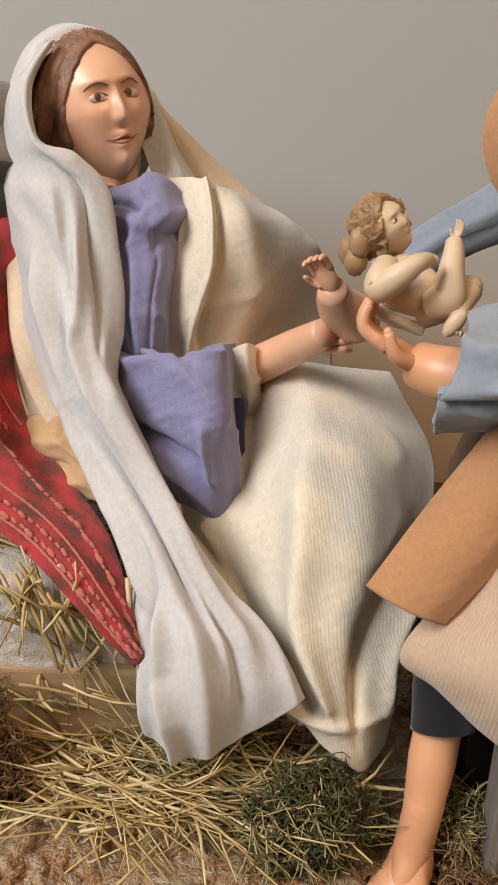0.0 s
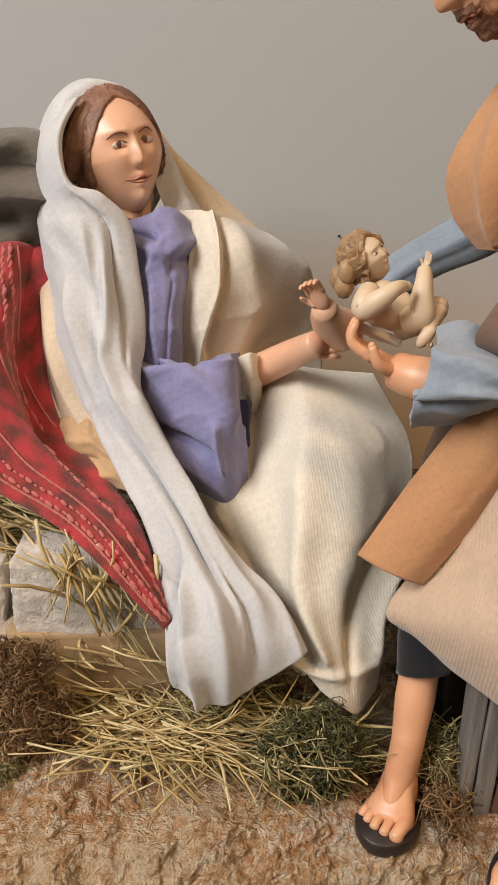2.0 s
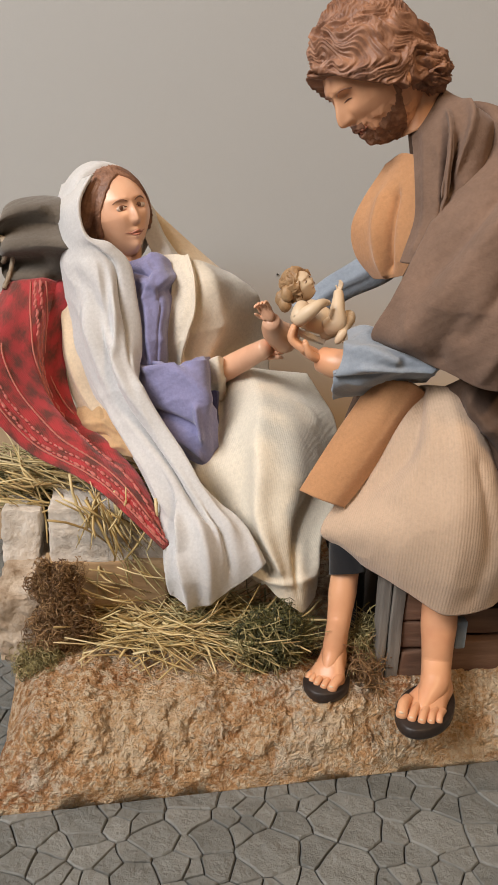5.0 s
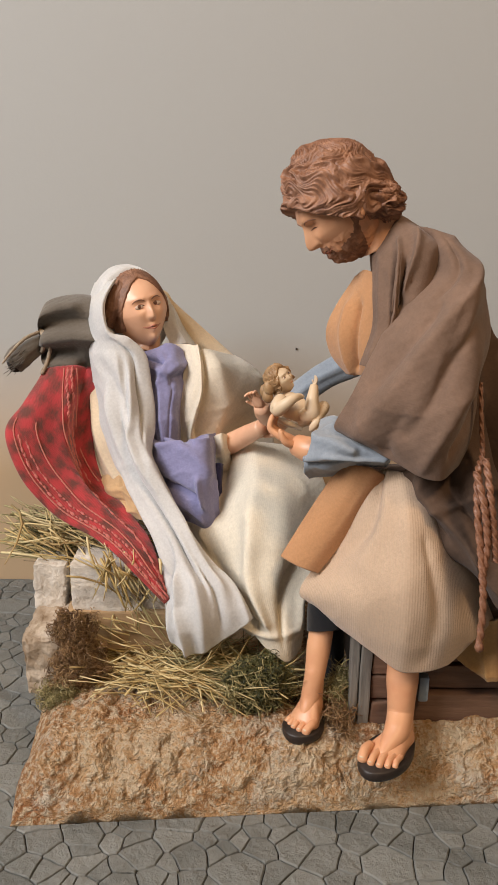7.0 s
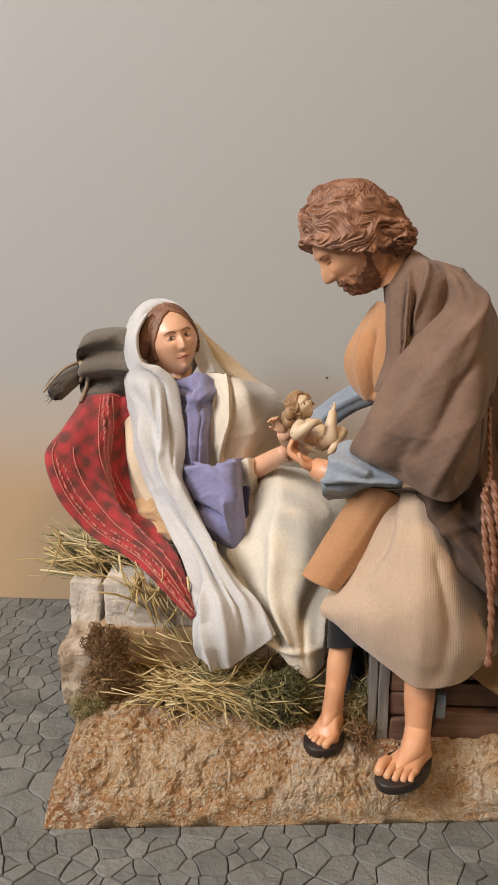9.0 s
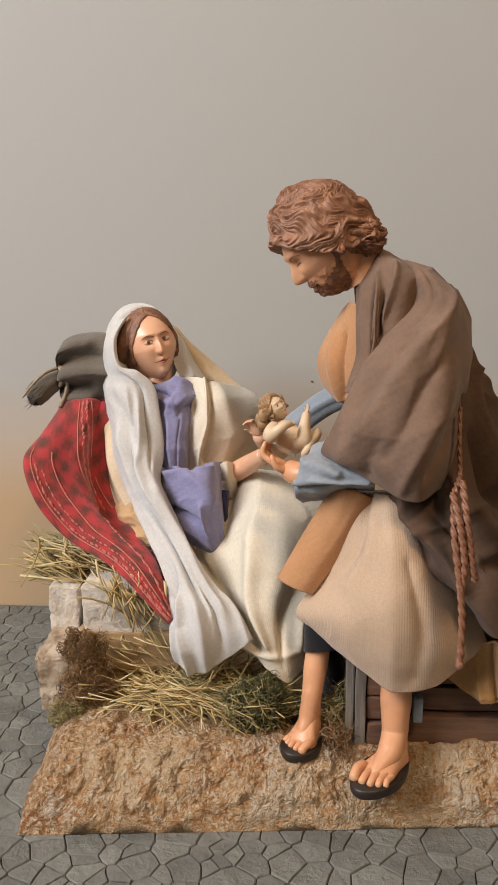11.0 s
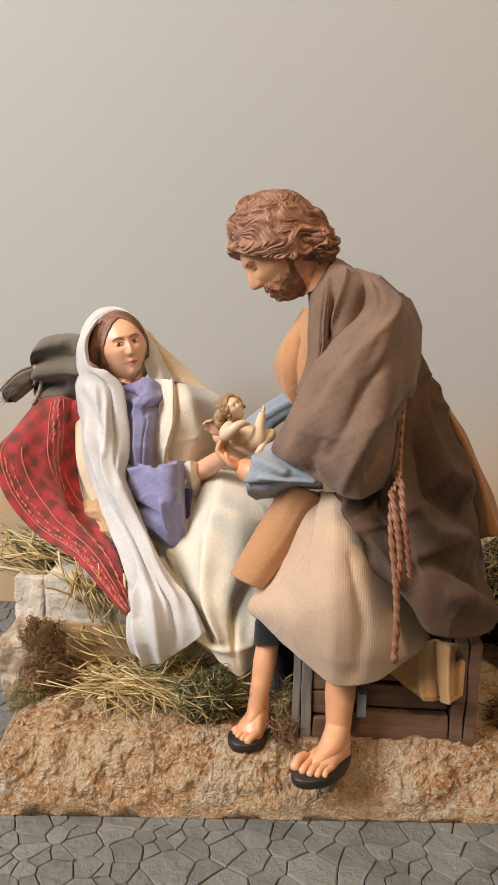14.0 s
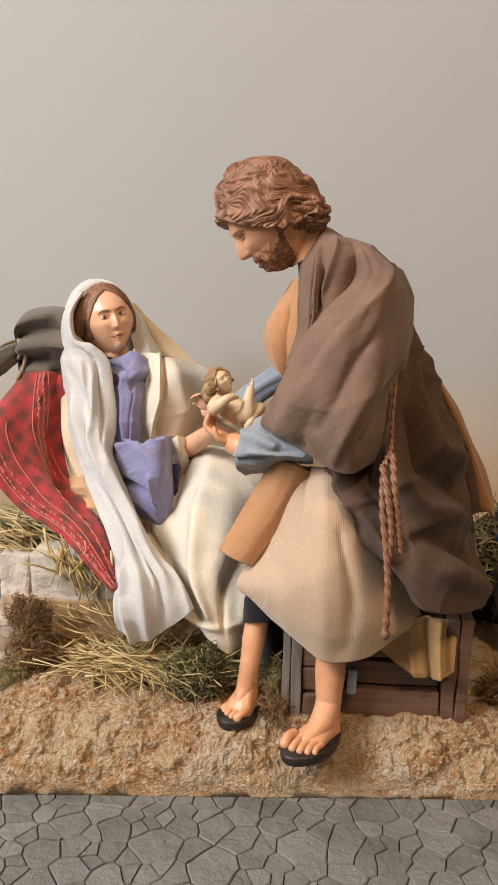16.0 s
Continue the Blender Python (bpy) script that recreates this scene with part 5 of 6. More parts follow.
m.sheet([[(0.1420, 0.2380, 0.1838), (0.1442, 0.2340, 0.1830), (0.1473, 0.2400, 0.1801)], [(0.1490, 0.2360, 0.1696), (0.1512, 0.2300, 0.1708), (0.1552, 0.2380, 0.1673)], [(0.1593, 0.2340, 0.1482), (0.1627, 0.2270, 0.1505), (0.1686, 0.2360, 0.1464)], [(0.1691, 0.2300, 0.1261), (0.1726, 0.2220, 0.1297), (0.1799, 0.2320, 0.1237)], [(0.1756, 0.2240, 0.1034), (0.1789, 0.2160, 0.1076), (0.1860, 0.2260, 0.1015)]], rust_cloth, folds=[[(0.5, 0.1, 0.001, 0.15), (0.55, 0.95, 0.002, 0.15)]], nu=24, nv=50, rough=0.0015, grain=50)
# cloak over the back, front panel and near sleeve
m.rail([(0.1029, 0.2250, 0.2216), (0.1023, 0.2180, 0.2033), (0.1016, 0.2120, 0.1851), (0.1010, 0.2100, 0.1662), (0.1052, 0.2080, 0.1422)], [(0.1174, 0.2350, 0.2188), (0.1390, 0.2320, 0.2047), (0.1446, 0.2280, 0.1834), (0.1418, 0.2220, 0.1610), (0.1318, 0.2150, 0.1385)], brown_cloth, 0.10, 0.45, 64, 60, rough=0.002, grain=40, taper=(0.75, 1))
m.sheet([[(0.1005, 0.2220, 0.2240), (0.1030, 0.2100, 0.2264), (0.1057, 0.2060, 0.2261), (0.1099, 0.2090, 0.2238), (0.1196, 0.2280, 0.2187)],
         [(0.0967, 0.2030, 0.2115), (0.1009, 0.1910, 0.2152), (0.1065, 0.1870, 0.2176), (0.1153, 0.1880, 0.2177), (0.1319, 0.2120, 0.2130)],
         [(0.0959, 0.1940, 0.1990), (0.0999, 0.1850, 0.2006), (0.1047, 0.1830, 0.2009), (0.1147, 0.1840, 0.2016), (0.1379, 0.2120, 0.1974)],
         [(0.0957, 0.1900, 0.1861), (0.0992, 0.1810, 0.1877), (0.1040, 0.1820, 0.1876), (0.1153, 0.1860, 0.1861), (0.1391, 0.2120, 0.1822)],
         [(0.0917, 0.1880, 0.1737), (0.0965, 0.1800, 0.1741), (0.1030, 0.1820, 0.1730), (0.1158, 0.1880, 0.1707), (0.1392, 0.2100, 0.1666)]], brown_cloth,
        folds=[[(0.36, 0.22, 0.002, 0.04), (0.40, 0.42, 0.003, 0.04), (0.38, 0.62, 0.002, 0.05)], [(0.30, 0.28, -0.003, 0.035), (0.32, 0.50, -0.005, 0.04), (0.30, 0.70, -0.003, 0.04)], [(0.46, 0.36, -0.002, 0.04), (0.46, 0.56, -0.006, 0.045)], [(0.62, 0.18, 0.0025, 0.05), (0.56, 0.36, 0.003, 0.05), (0.48, 0.50, 0.002, 0.04)], [(0.14, 0.3, 0.0012, 0.06), (0.14, 0.9, 0.0012, 0.06)]],
        thick=0.0015, nu=80, nv=90, rough=0.0013, grain=48, crease=0.0006, seed=5.0)
m.sheet([[(0.1081, 0.2140, 0.2226), (0.1142, 0.1960, 0.2227), (0.1202, 0.1920, 0.2213), (0.1275, 0.1970, 0.2176), (0.1380, 0.2220, 0.2095)],
         [(0.1146, 0.1900, 0.2072), (0.1198, 0.1790, 0.2100), (0.1258, 0.1760, 0.2108), (0.1321, 0.1830, 0.2090), (0.1414, 0.2160, 0.2012)],
         [(0.1038, 0.1840, 0.1938), (0.1116, 0.1690, 0.1961), (0.1199, 0.1630, 0.1971), (0.1293, 0.1680, 0.1961), (0.1421, 0.2060, 0.1895)],
         [(0.0948, 0.1810, 0.1810), (0.1048, 0.1640, 0.1832), (0.1148, 0.1560, 0.1839), (0.1270, 0.1610, 0.1828), (0.1405, 0.1980, 0.1752)],
         [(0.0879, 0.1800, 0.1642), (0.0990, 0.1630, 0.1661), (0.1114, 0.1530, 0.1668), (0.1237, 0.1570, 0.1661), (0.1358, 0.1880, 0.1612)],
         [(0.0825, 0.1820, 0.1521), (0.0949, 0.1660, 0.1530), (0.1097, 0.1540, 0.1534), (0.1213, 0.1550, 0.1531), (0.1317, 0.1780, 0.1499)],
         [(0.0864, 0.1860, 0.1458), (0.0988, 0.1700, 0.1444), (0.1091, 0.1590, 0.1406), (0.1188, 0.1570, 0.1399), (0.1273, 0.1720, 0.1416)]], brown_cloth,
        folds=[[(0.70, 0.14, 0.0015, 0.07), (0.44, 0.36, 0.0028, 0.08), (0.26, 0.62, 0.002, 0.08), (0.16, 0.85, 0.0015, 0.07)], [(0.80, 0.30, -0.001, 0.08), (0.56, 0.52, -0.0035, 0.07), (0.40, 0.78, -0.002, 0.07)], [(0.86, 0.40, 0.001, 0.08), (0.66, 0.66, 0.0028, 0.08), (0.54, 0.92, 0.002, 0.07)],
               [(0.30, 0.32, -0.002, 0.06), (0.14, 0.60, -0.0025, 0.06)], [(0.92, 0.55, -0.002, 0.06), (0.76, 0.85, -0.003, 0.06)], [(0.4, 0.10, -0.002, 0.06), (0.24, 0.24, -0.002, 0.05)], [(0.34, 0.72, -0.0015, 0.05), (0.30, 0.92, -0.002, 0.05)]],
        thick=0.0016, nu=100, nv=130, rough=0.0024, grain=34, crease=0.0008, crease_grain=28, seed=12.0)
# Dark strip stands for the shaded gap beside the collar.
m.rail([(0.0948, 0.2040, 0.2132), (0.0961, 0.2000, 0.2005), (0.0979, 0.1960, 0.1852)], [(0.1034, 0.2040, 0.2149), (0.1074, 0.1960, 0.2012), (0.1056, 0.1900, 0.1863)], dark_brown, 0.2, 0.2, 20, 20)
m.sheet([[(0.0908, 0.2140, 0.2031), (0.0933, 0.2050, 0.2063), (0.0961, 0.1980, 0.2062)], [(0.0851, 0.2140, 0.1928), (0.0908, 0.2000, 0.1950), (0.0974, 0.1920, 0.1962)], [(0.0814, 0.2140, 0.1820), (0.0883, 0.1990, 0.1834), (0.0977, 0.1890, 0.1852)], [(0.0835, 0.2130, 0.1725), (0.0892, 0.2010, 0.1732), (0.0961, 0.1900, 0.1755)], [(0.0898, 0.2100, 0.1654), (0.0925, 0.2030, 0.1665), (0.0955, 0.1960, 0.1685)]], tan_cloth,
        folds=[[(0.35, 0.3, 0.002, 0.1), (0.5, 0.9, 0.002, 0.08)], [(0.55, 0.3, -0.003, 0.07), (0.62, 0.85, -0.003, 0.06)]], nu=50, nv=60, rough=0.001)
# near forearm in its grey-blue sleeve
m.sheet([[(0.0797, 0.2000, 0.1485), (0.0763, 0.1860, 0.1454), (0.0717, 0.1820, 0.1384), (0.0726, 0.1870, 0.1325), (0.0758, 0.1980, 0.1254)], [(0.0847, 0.1960, 0.1518), (0.0824, 0.1790, 0.1483), (0.0801, 0.1750, 0.1422), (0.0819, 0.1800, 0.1361), (0.0851, 0.1940, 0.1285)], [(0.0919, 0.1920, 0.1481), (0.0915, 0.1760, 0.1471), (0.0908, 0.1730, 0.1432), (0.0917, 0.1770, 0.1397), (0.0932, 0.1900, 0.1331)], [(0.1032, 0.1880, 0.1424), (0.1028, 0.1740, 0.1442), (0.1026, 0.1710, 0.1438), (0.1030, 0.1750, 0.1412), (0.1038, 0.1860, 0.1357)]], blue_cloth,
        folds=[[(0.25, 0.05, 0.002, 0.08), (0.4, 0.6, 0.003, 0.08)], [(0.65, 0.0, -0.003, 0.06), (0.7, 0.7, -0.004, 0.06)], [(0.5, 0.3, 0.002, 0.06), (0.55, 0.9, 0.002, 0.06)]], thick=0.0012, nu=60, nv=50, rough=0.0014, grain=70, crease=0.0009, crease_grain=60)
m.tube([(0.0802, 0.1900, 0.1391), (0.0741, 0.1920, 0.1396), (0.0702, 0.1960, 0.1400)], [0.0056, 0.0050, 0.0042], skin_mat, 20, 10)
hand(m, (0.0720, 0.1950, 0.1393), (-0.85, 0.30, 0.42), (0.2, -0.2, -0.95), 0.0112, skin_mat, 0.8, 0.04, 1.0)
# hanging cuff of the tan lining
m.sheet([[(0.0866, 0.1920, 0.1334), (0.0921, 0.1830, 0.1364), (0.0981, 0.1800, 0.1357), (0.1040, 0.1840, 0.1318)], [(0.0757, 0.1940, 0.1129), (0.0819, 0.1860, 0.1149), (0.0879, 0.1830, 0.1138), (0.0933, 0.1860, 0.1105)], [(0.0655, 0.1950, 0.0931), (0.0701, 0.1890, 0.0928), (0.0752, 0.1860, 0.0918), (0.0799, 0.1870, 0.0898)]], tan_cloth,
        folds=[[(0.6, 0.0, -0.0008, 0.15), (0.6, 0.5, -0.0004, 0.15)]], thick=0.0016, nu=44, nv=40, rough=0.0008, grain=40)
# far arm
m.rail([(0.0666, 0.2380, 0.1510), (0.0785, 0.2380, 0.1609), (0.0927, 0.2320, 0.1730), (0.1036, 0.2260, 0.1928)], [(0.0728, 0.2340, 0.1420), (0.0866, 0.2340, 0.1535), (0.1031, 0.2280, 0.1638), (0.1159, 0.2220, 0.1838)], blue_cloth, 0.6, 0.6, 28, 24, folds=[(0.5, 0.2, 0.4, 0.8, 0.1, 0.002)], rough=0.0012)
# head and neck
m.rail([(0.0913, 0.2060, 0.2274), (0.0933, 0.2060, 0.2185), (0.0934, 0.2060, 0.2112)], [(0.1043, 0.2070, 0.2296), (0.1055, 0.2070, 0.2247), (0.1055, 0.2060, 0.2177)], skin_mat, 0.8, 0.8, 32, 14)
head(m, (0.0843, 0.2080, 0.2297), (-0.70, -0.28, -0.66), (-0.67, -0.05, 0.74), (0.0148, 0.0168, 0.0202), skin_mat, man_hair, True, (0.985, 0.92, -0.40), 0.25, False,
     dict(swell=1.22, crown=(0.0, -0.50, 0.86), strands=46.0, twist=1.2, waves=8.0, relief=0.055, clumps=0.075, seed=8.0, nape=-0.30), nu=220, nv=170)
hair_shell(m, (0.0968, 0.2030, 0.2318), ((0.0096, 0, -0.002), (0, 0.0084, 0), (0.0020, 0, 0.0072)), man_hair, lambda d: 2.0, 1.0, (-0.6, 0.0, 0.8), 26.0, 1.0, 7.0, 0.09, 0.10, 130, 100, 4.0, -2.0)
m.blob((0.0891, 0.1920, 0.2283), ((0.0014, 0, 0.0008), (0, 0.0014, 0), (-0.0010, 0, 0.0023)), skin_mat, 16, 12)
# legs and feet
foot(m, (0.0830, 0.1890, 0.0668), (0.0801, 0.1820, 0.0464), (0.0814, 0.1850, 0.0355), (0.0747, 0.1740, 0.0343), 0.0132, 0.0096, skin_mat, -1.0, 0.0275)
foot(m, (0.1142, 0.1760, 0.0620), (0.1135, 0.1700, 0.0380), (0.1161, 0.1700, 0.0279), (0.1026, 0.1530, 0.0299), 0.0150, 0.0122, skin_mat, 1.0, 0.0275)
m.tube([(0.0829, 0.1980, 0.0765), (0.0828, 0.1910, 0.0727), (0.0832, 0.1870, 0.0644)], [0.0040, 0.0060, 0.0066], black_cloth, 28, 14)
m.tube([(0.0880, 0.2000, 0.0609), (0.0886, 0.2000, 0.0472), (0.0888, 0.2000, 0.0317)], [0.005, 0.0055, 0.0055], black_cloth, 16, 10)
# twisted belt cord
m.tube([(0.1334, 0.1760, 0.1708), (0.1321, 0.1660, 0.1590), (0.1317, 0.1600, 0.1498), (0.1291, 0.1540, 0.1441), (0.1287, 0.1480, 0.1322), (0.1306, 0.1440, 0.1165), (0.1318, 0.1410, 0.1026), (0.1316, 0.1390, 0.0871)], [0.00062, 0.0007, 0.00095, 0.00105, 0.00105, 0.00105], rope_mat, 14, 460, lobes=3, depth=0.38, twist=150)
m.tube([(0.1319, 0.1560, 0.1489), (0.1327, 0.1490, 0.1384), (0.1345, 0.1460, 0.1256), (0.1361, 0.1450, 0.1155)], [0.00105] * 4, rope_mat, 14, 220, lobes=3, depth=0.38, twist=65)
m.tube([(0.1282, 0.1530, 0.1454), (0.1305, 0.1470, 0.1347), (0.1322, 0.1450, 0.1227), (0.1312, 0.1430, 0.1104)], [0.00105] * 4, rope_mat, 14, 220, lobes=3, depth=0.38, twist=65)
m.blob((0.1316, 0.1390, 0.0862), ((0.0016, 0, 0), (0, 0.0016, 0), (0, 0, 0.0019)), rope_mat, 20, 14, lambda d: d * (1 + 0.14 * math.sin(9 * math.atan2(d.y, d.x))))
m.build("man_figurine", "stooping seated man figurine in brown cloak and ribbed robe", "figurine")

# ---- infant figure ----
b = Form()
head(b, (0.0635, 0.2100, 0.1621), (0.56, -0.66, 0.50), (-0.70, 0.10, 0.70), (0.0050, 0.0054, 0.0061), skin_pale, child_hair, False, (0.84, 0.98, -0.26), 0.12, True,
     dict(swell=1.13, crown=(0.0, -0.2, 0.97), strands=22.0, twist=1.4, waves=6.0, relief=0.06, clumps=0.12, seed=2.0, nape=-0.45), nu=80, nv=64)
for q, r in (((0.0593, 0.2070, 0.1599), 0.0027), ((0.0599, 0.2080, 0.1639), 0.0022), ((0.0589, 0.2080, 0.1562), 0.0026), ((0.0579, 0.2100, 0.1577), 0.0026)):
    b.blob(q, ((r * 0.75, 0, r * 0.5), (0, r * 0.8, 0), (-r * 0.4, 0, r)), child_hair, 26, 18, lambda d: d * (1 + 0.04 * math.sin(12 * d.x + 2 * math.sin(4 * d.z))))
b.rail([(0.0630, 0.2080, 0.1558), (0.0680, 0.2070, 0.1582), (0.0734, 0.2060, 0.1556), (0.0773, 0.2060, 0.1523)], [(0.0626, 0.2070, 0.1486), (0.0671, 0.2060, 0.1473), (0.0726, 0.2050, 0.1464), (0.0764, 0.2050, 0.1470)], skin_pale, 0.7, 0.7, 32, 28, taper=(0.7, 0.8))
b.rail([(0.0628, 0.2060, 0.1494), (0.0682, 0.2050, 0.1468), (0.0731, 0.2050, 0.1455)], [(0.0624, 0.2050, 0.1466), (0.0673, 0.2050, 0.1443), (0.0720, 0.2060, 0.1432)], cream_cloth, 0.8, 0.8, 24, 18, folds=[(0.5, 0.0, 0.5, 1.0, 0.2, 0.0006)], rough=0.0012, grain=220)
b.tube([(0.0641, 0.2030, 0.1563), (0.0628, 0.2000, 0.1548), (0.0625, 0.1990, 0.1531), (0.0653, 0.1970, 0.1558), (0.0682, 0.1970, 0.1581), (0.0708, 0.1990, 0.1586)], [0.0026, 0.0029, 0.0029, 0.0024, 0.0018, 0.0013], skin_pale, 18, 28)
b.blob((0.0710, 0.1990, 0.1586), ((0.0017, 0, -0.0004), (0, 0.0010, 0), (0.0003, 0, 0.0011)), skin_pale, 14, 10)
b.tube([(0.0731, 0.2040, 0.1497), (0.0760, 0.2020, 0.1513), (0.0761, 0.2030, 0.1554), (0.0766, 0.2050, 0.1589), (0.0769, 0.2070, 0.1609)], [0.0034, 0.0033, 0.0026, 0.0020, 0.0016], skin_pale, 18, 28)
hand(b, (0.0769, 0.2070, 0.1601), (0.22, 0.0, 1.0), (0.9, 0.3, -0.2), 0.0030, skin_pale, 0.25, 0.12)
b.tube([(0.0719, 0.2070, 0.1471), (0.0764, 0.2050, 0.1495), (0.0797, 0.2060, 0.1518), (0.0808, 0.2070, 0.1526)], [0.0034, 0.0033, 0.0029, 0.0024], skin_pale, 18, 20)
b.blob((0.0809, 0.2060, 0.1526), ((0.0024, 0, 0.0004), (0, 0.0024, 0), (-0.0004, 0, 0.0024)), skin_pale, 16, 12)
b.tube([(0.0807, 0.2050, 0.1521), (0.0786, 0.2020, 0.1499), (0.0773, 0.2000, 0.1477)], [0.0024, 0.0020, 0.0017], skin_pale, 14, 14)
b.blob((0.0770, 0.1990, 0.1472), ((0.0014, 0, -0.0008), (0, 0.0014, 0), (0.0016, 0, 0.0026)), skin_pale, 14, 10)
for k in range(4):
    b.blob(Vector((0.0758, 0.1985, 0.1461)) + Vector((0.0008 * k, 0, -0.0002 * k)), ((0.0005, 0, 0), (0, 0.0006, 0), (0, 0, 0.0007)), skin_pale, 8, 6)
b.build("infant_figurine", "bare painted infant figurine lying on the figures' hands", "figurine")

# ---- crate under the man ----
crate = tagged(new("crate"), "low brown wooden crate with a near-black box as its shaded inside", "crate")
cx0, cx1 = 0.0943, 0.1712
cz0, cz1 = 0.026, 0.0729
ch = cz1 - cz0
# Solid near-black box stands in for the crate's shaded inside.
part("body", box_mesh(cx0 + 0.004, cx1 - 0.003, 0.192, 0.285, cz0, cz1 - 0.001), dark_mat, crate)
part("post", box_mesh(cx0, cx0 + 0.0032, 0.178, 0.186, cz0 - 0.001, cz1 + 0.004, 0.0006, 0.0005, 2.0, 3), grey_wood, crate, "weathered grey post")
part("post", box_mesh(cx0 + 0.0037, cx0 + 0.0080, 0.177, 0.186, cz0 - 0.001, cz1 + 0.004, 0.0006, 0.0006, 5.0, 3), grey_wood, crate, "weathered grey post")
part("post", box_mesh(cx1 - 0.0105, cx1 - 0.0052, 0.1800, 0.188, cz0, cz1, 0.0006, 0.0005, 8.0, 3), wood_mat, crate)
part("post", box_mesh(cx1 - 0.0047, cx1, 0.1795, 0.188, cz0, cz1 + 0.0005, 0.0006, 0.0005, 9.0, 3), wood_mat, crate)
for k, (lo, hi, out, a, b2) in enumerate(((0.00, 0.27, 0.181, 0.0086, 0.0112), (0.30, 0.52, 0.184, 0.0086, 0.0112), (0.56, 0.76, 0.184, 0.0086, 0.0112), (0.80, 0.98, 0.183, 0.0086, 0.0112))):
    part("slat", box_mesh(cx0 + a, cx1 - b2, out, out + 0.006, cz0 + lo * ch, cz0 + hi * ch, 0.0007, 0.0006, 12.0 + k, 4), wood_mat, crate)
for k in range(4):
    lo = cz0 + ch * (0.02 + 0.245 * k)
    part("block", box_mesh(cx0 + 0.0084, cx0 + 0.0084 + 0.0150, 0.1775 + 0.0006 * (k % 2), 0.1835, lo, lo + ch * 0.225, 0.0009, 0.0008, 30.0 + k, 4), wood_mat, crate, "chipped brown block")
part("top", box_mesh(cx0, cx1, 0.186, 0.290, cz1 - 0.001, cz1 + 0.002, 0.0006), wood_mat, crate)
thing("plastic_clip", box_mesh(0.1209, 0.1249, 0.1735, 0.178, 0.0404, 0.0514, 0.0008), metal_mat, "small grey-blue plastic clip hanging on the crate", "clip")

f = Form()
f.sheet([[(0.1405, 0.1840, 0.0706), (0.1476, 0.1800, 0.0736), (0.1558, 0.1790, 0.0741), (0.1654, 0.1820, 0.0716)], [(0.1361, 0.1820, 0.0632), (0.1462, 0.1780, 0.0616), (0.1562, 0.1750, 0.0626), (0.1648, 0.1780, 0.0615)], [(0.1332, 0.1810, 0.0586), (0.1479, 0.1770, 0.0491), (0.1576, 0.1740, 0.0495), (0.1641, 0.1770, 0.0518)]], rag_cloth,
        folds=[[(0.30, 0.1, 0.001, 0.06), (0.36, 0.95, 0.003, 0.06)], [(0.52, 0.05, -0.003, 0.05), (0.52, 0.98, -0.005, 0.05)], [(0.70, 0.1, 0.003, 0.06), (0.68, 0.95, 0.003, 0.06)], [(0.86, 0.2, -0.002, 0.05), (0.84, 0.95, -0.0025, 0.05)]],
        thick=0.0010, nu=60, nv=50, rough=0.001, grain=70, crease=0.0008, crease_grain=60, fray=1.5)
f.build("rag", "ochre cloth rag hanging over the crate front", "cloth")
f = Form()
f.rail([(0.1890, 0.2350, 0.0904), (0.1933, 0.2350, 0.0920)], [(0.1893, 0.2350, 0.0868), (0.1938, 0.2350, 0.0864)], bundle_cloth, 0.8, 0.8, 16, 6)
f.rail([(0.1927, 0.2400, 0.0895), (0.1970, 0.2400, 0.0914), (0.2017, 0.2420, 0.0897)], [(0.1931, 0.2400, 0.0838), (0.1976, 0.2400, 0.0834), (0.2023, 0.2420, 0.0834)], bundle_cloth, 0.8, 0.8, 20, 12, rough=0.001)
f.build("blue_bundle", "small blue bundle lying on the hay", "bundle")
f = Form()
f.puff([(0.1910, 0.2350, 0.0749), (0.1999, 0.2350, 0.0696), (0.2077, 0.2350, 0.0556), (0.2081, 0.2350, 0.0350), (0.1972, 0.2350, 0.0374), (0.1921, 0.2350, 0.0548)], dark_brown, 0.008, 0.008, 50, 12, rough=0.003, grain=70)
f.build("sack", "dark cloth sack standing behind the crate", "sack")


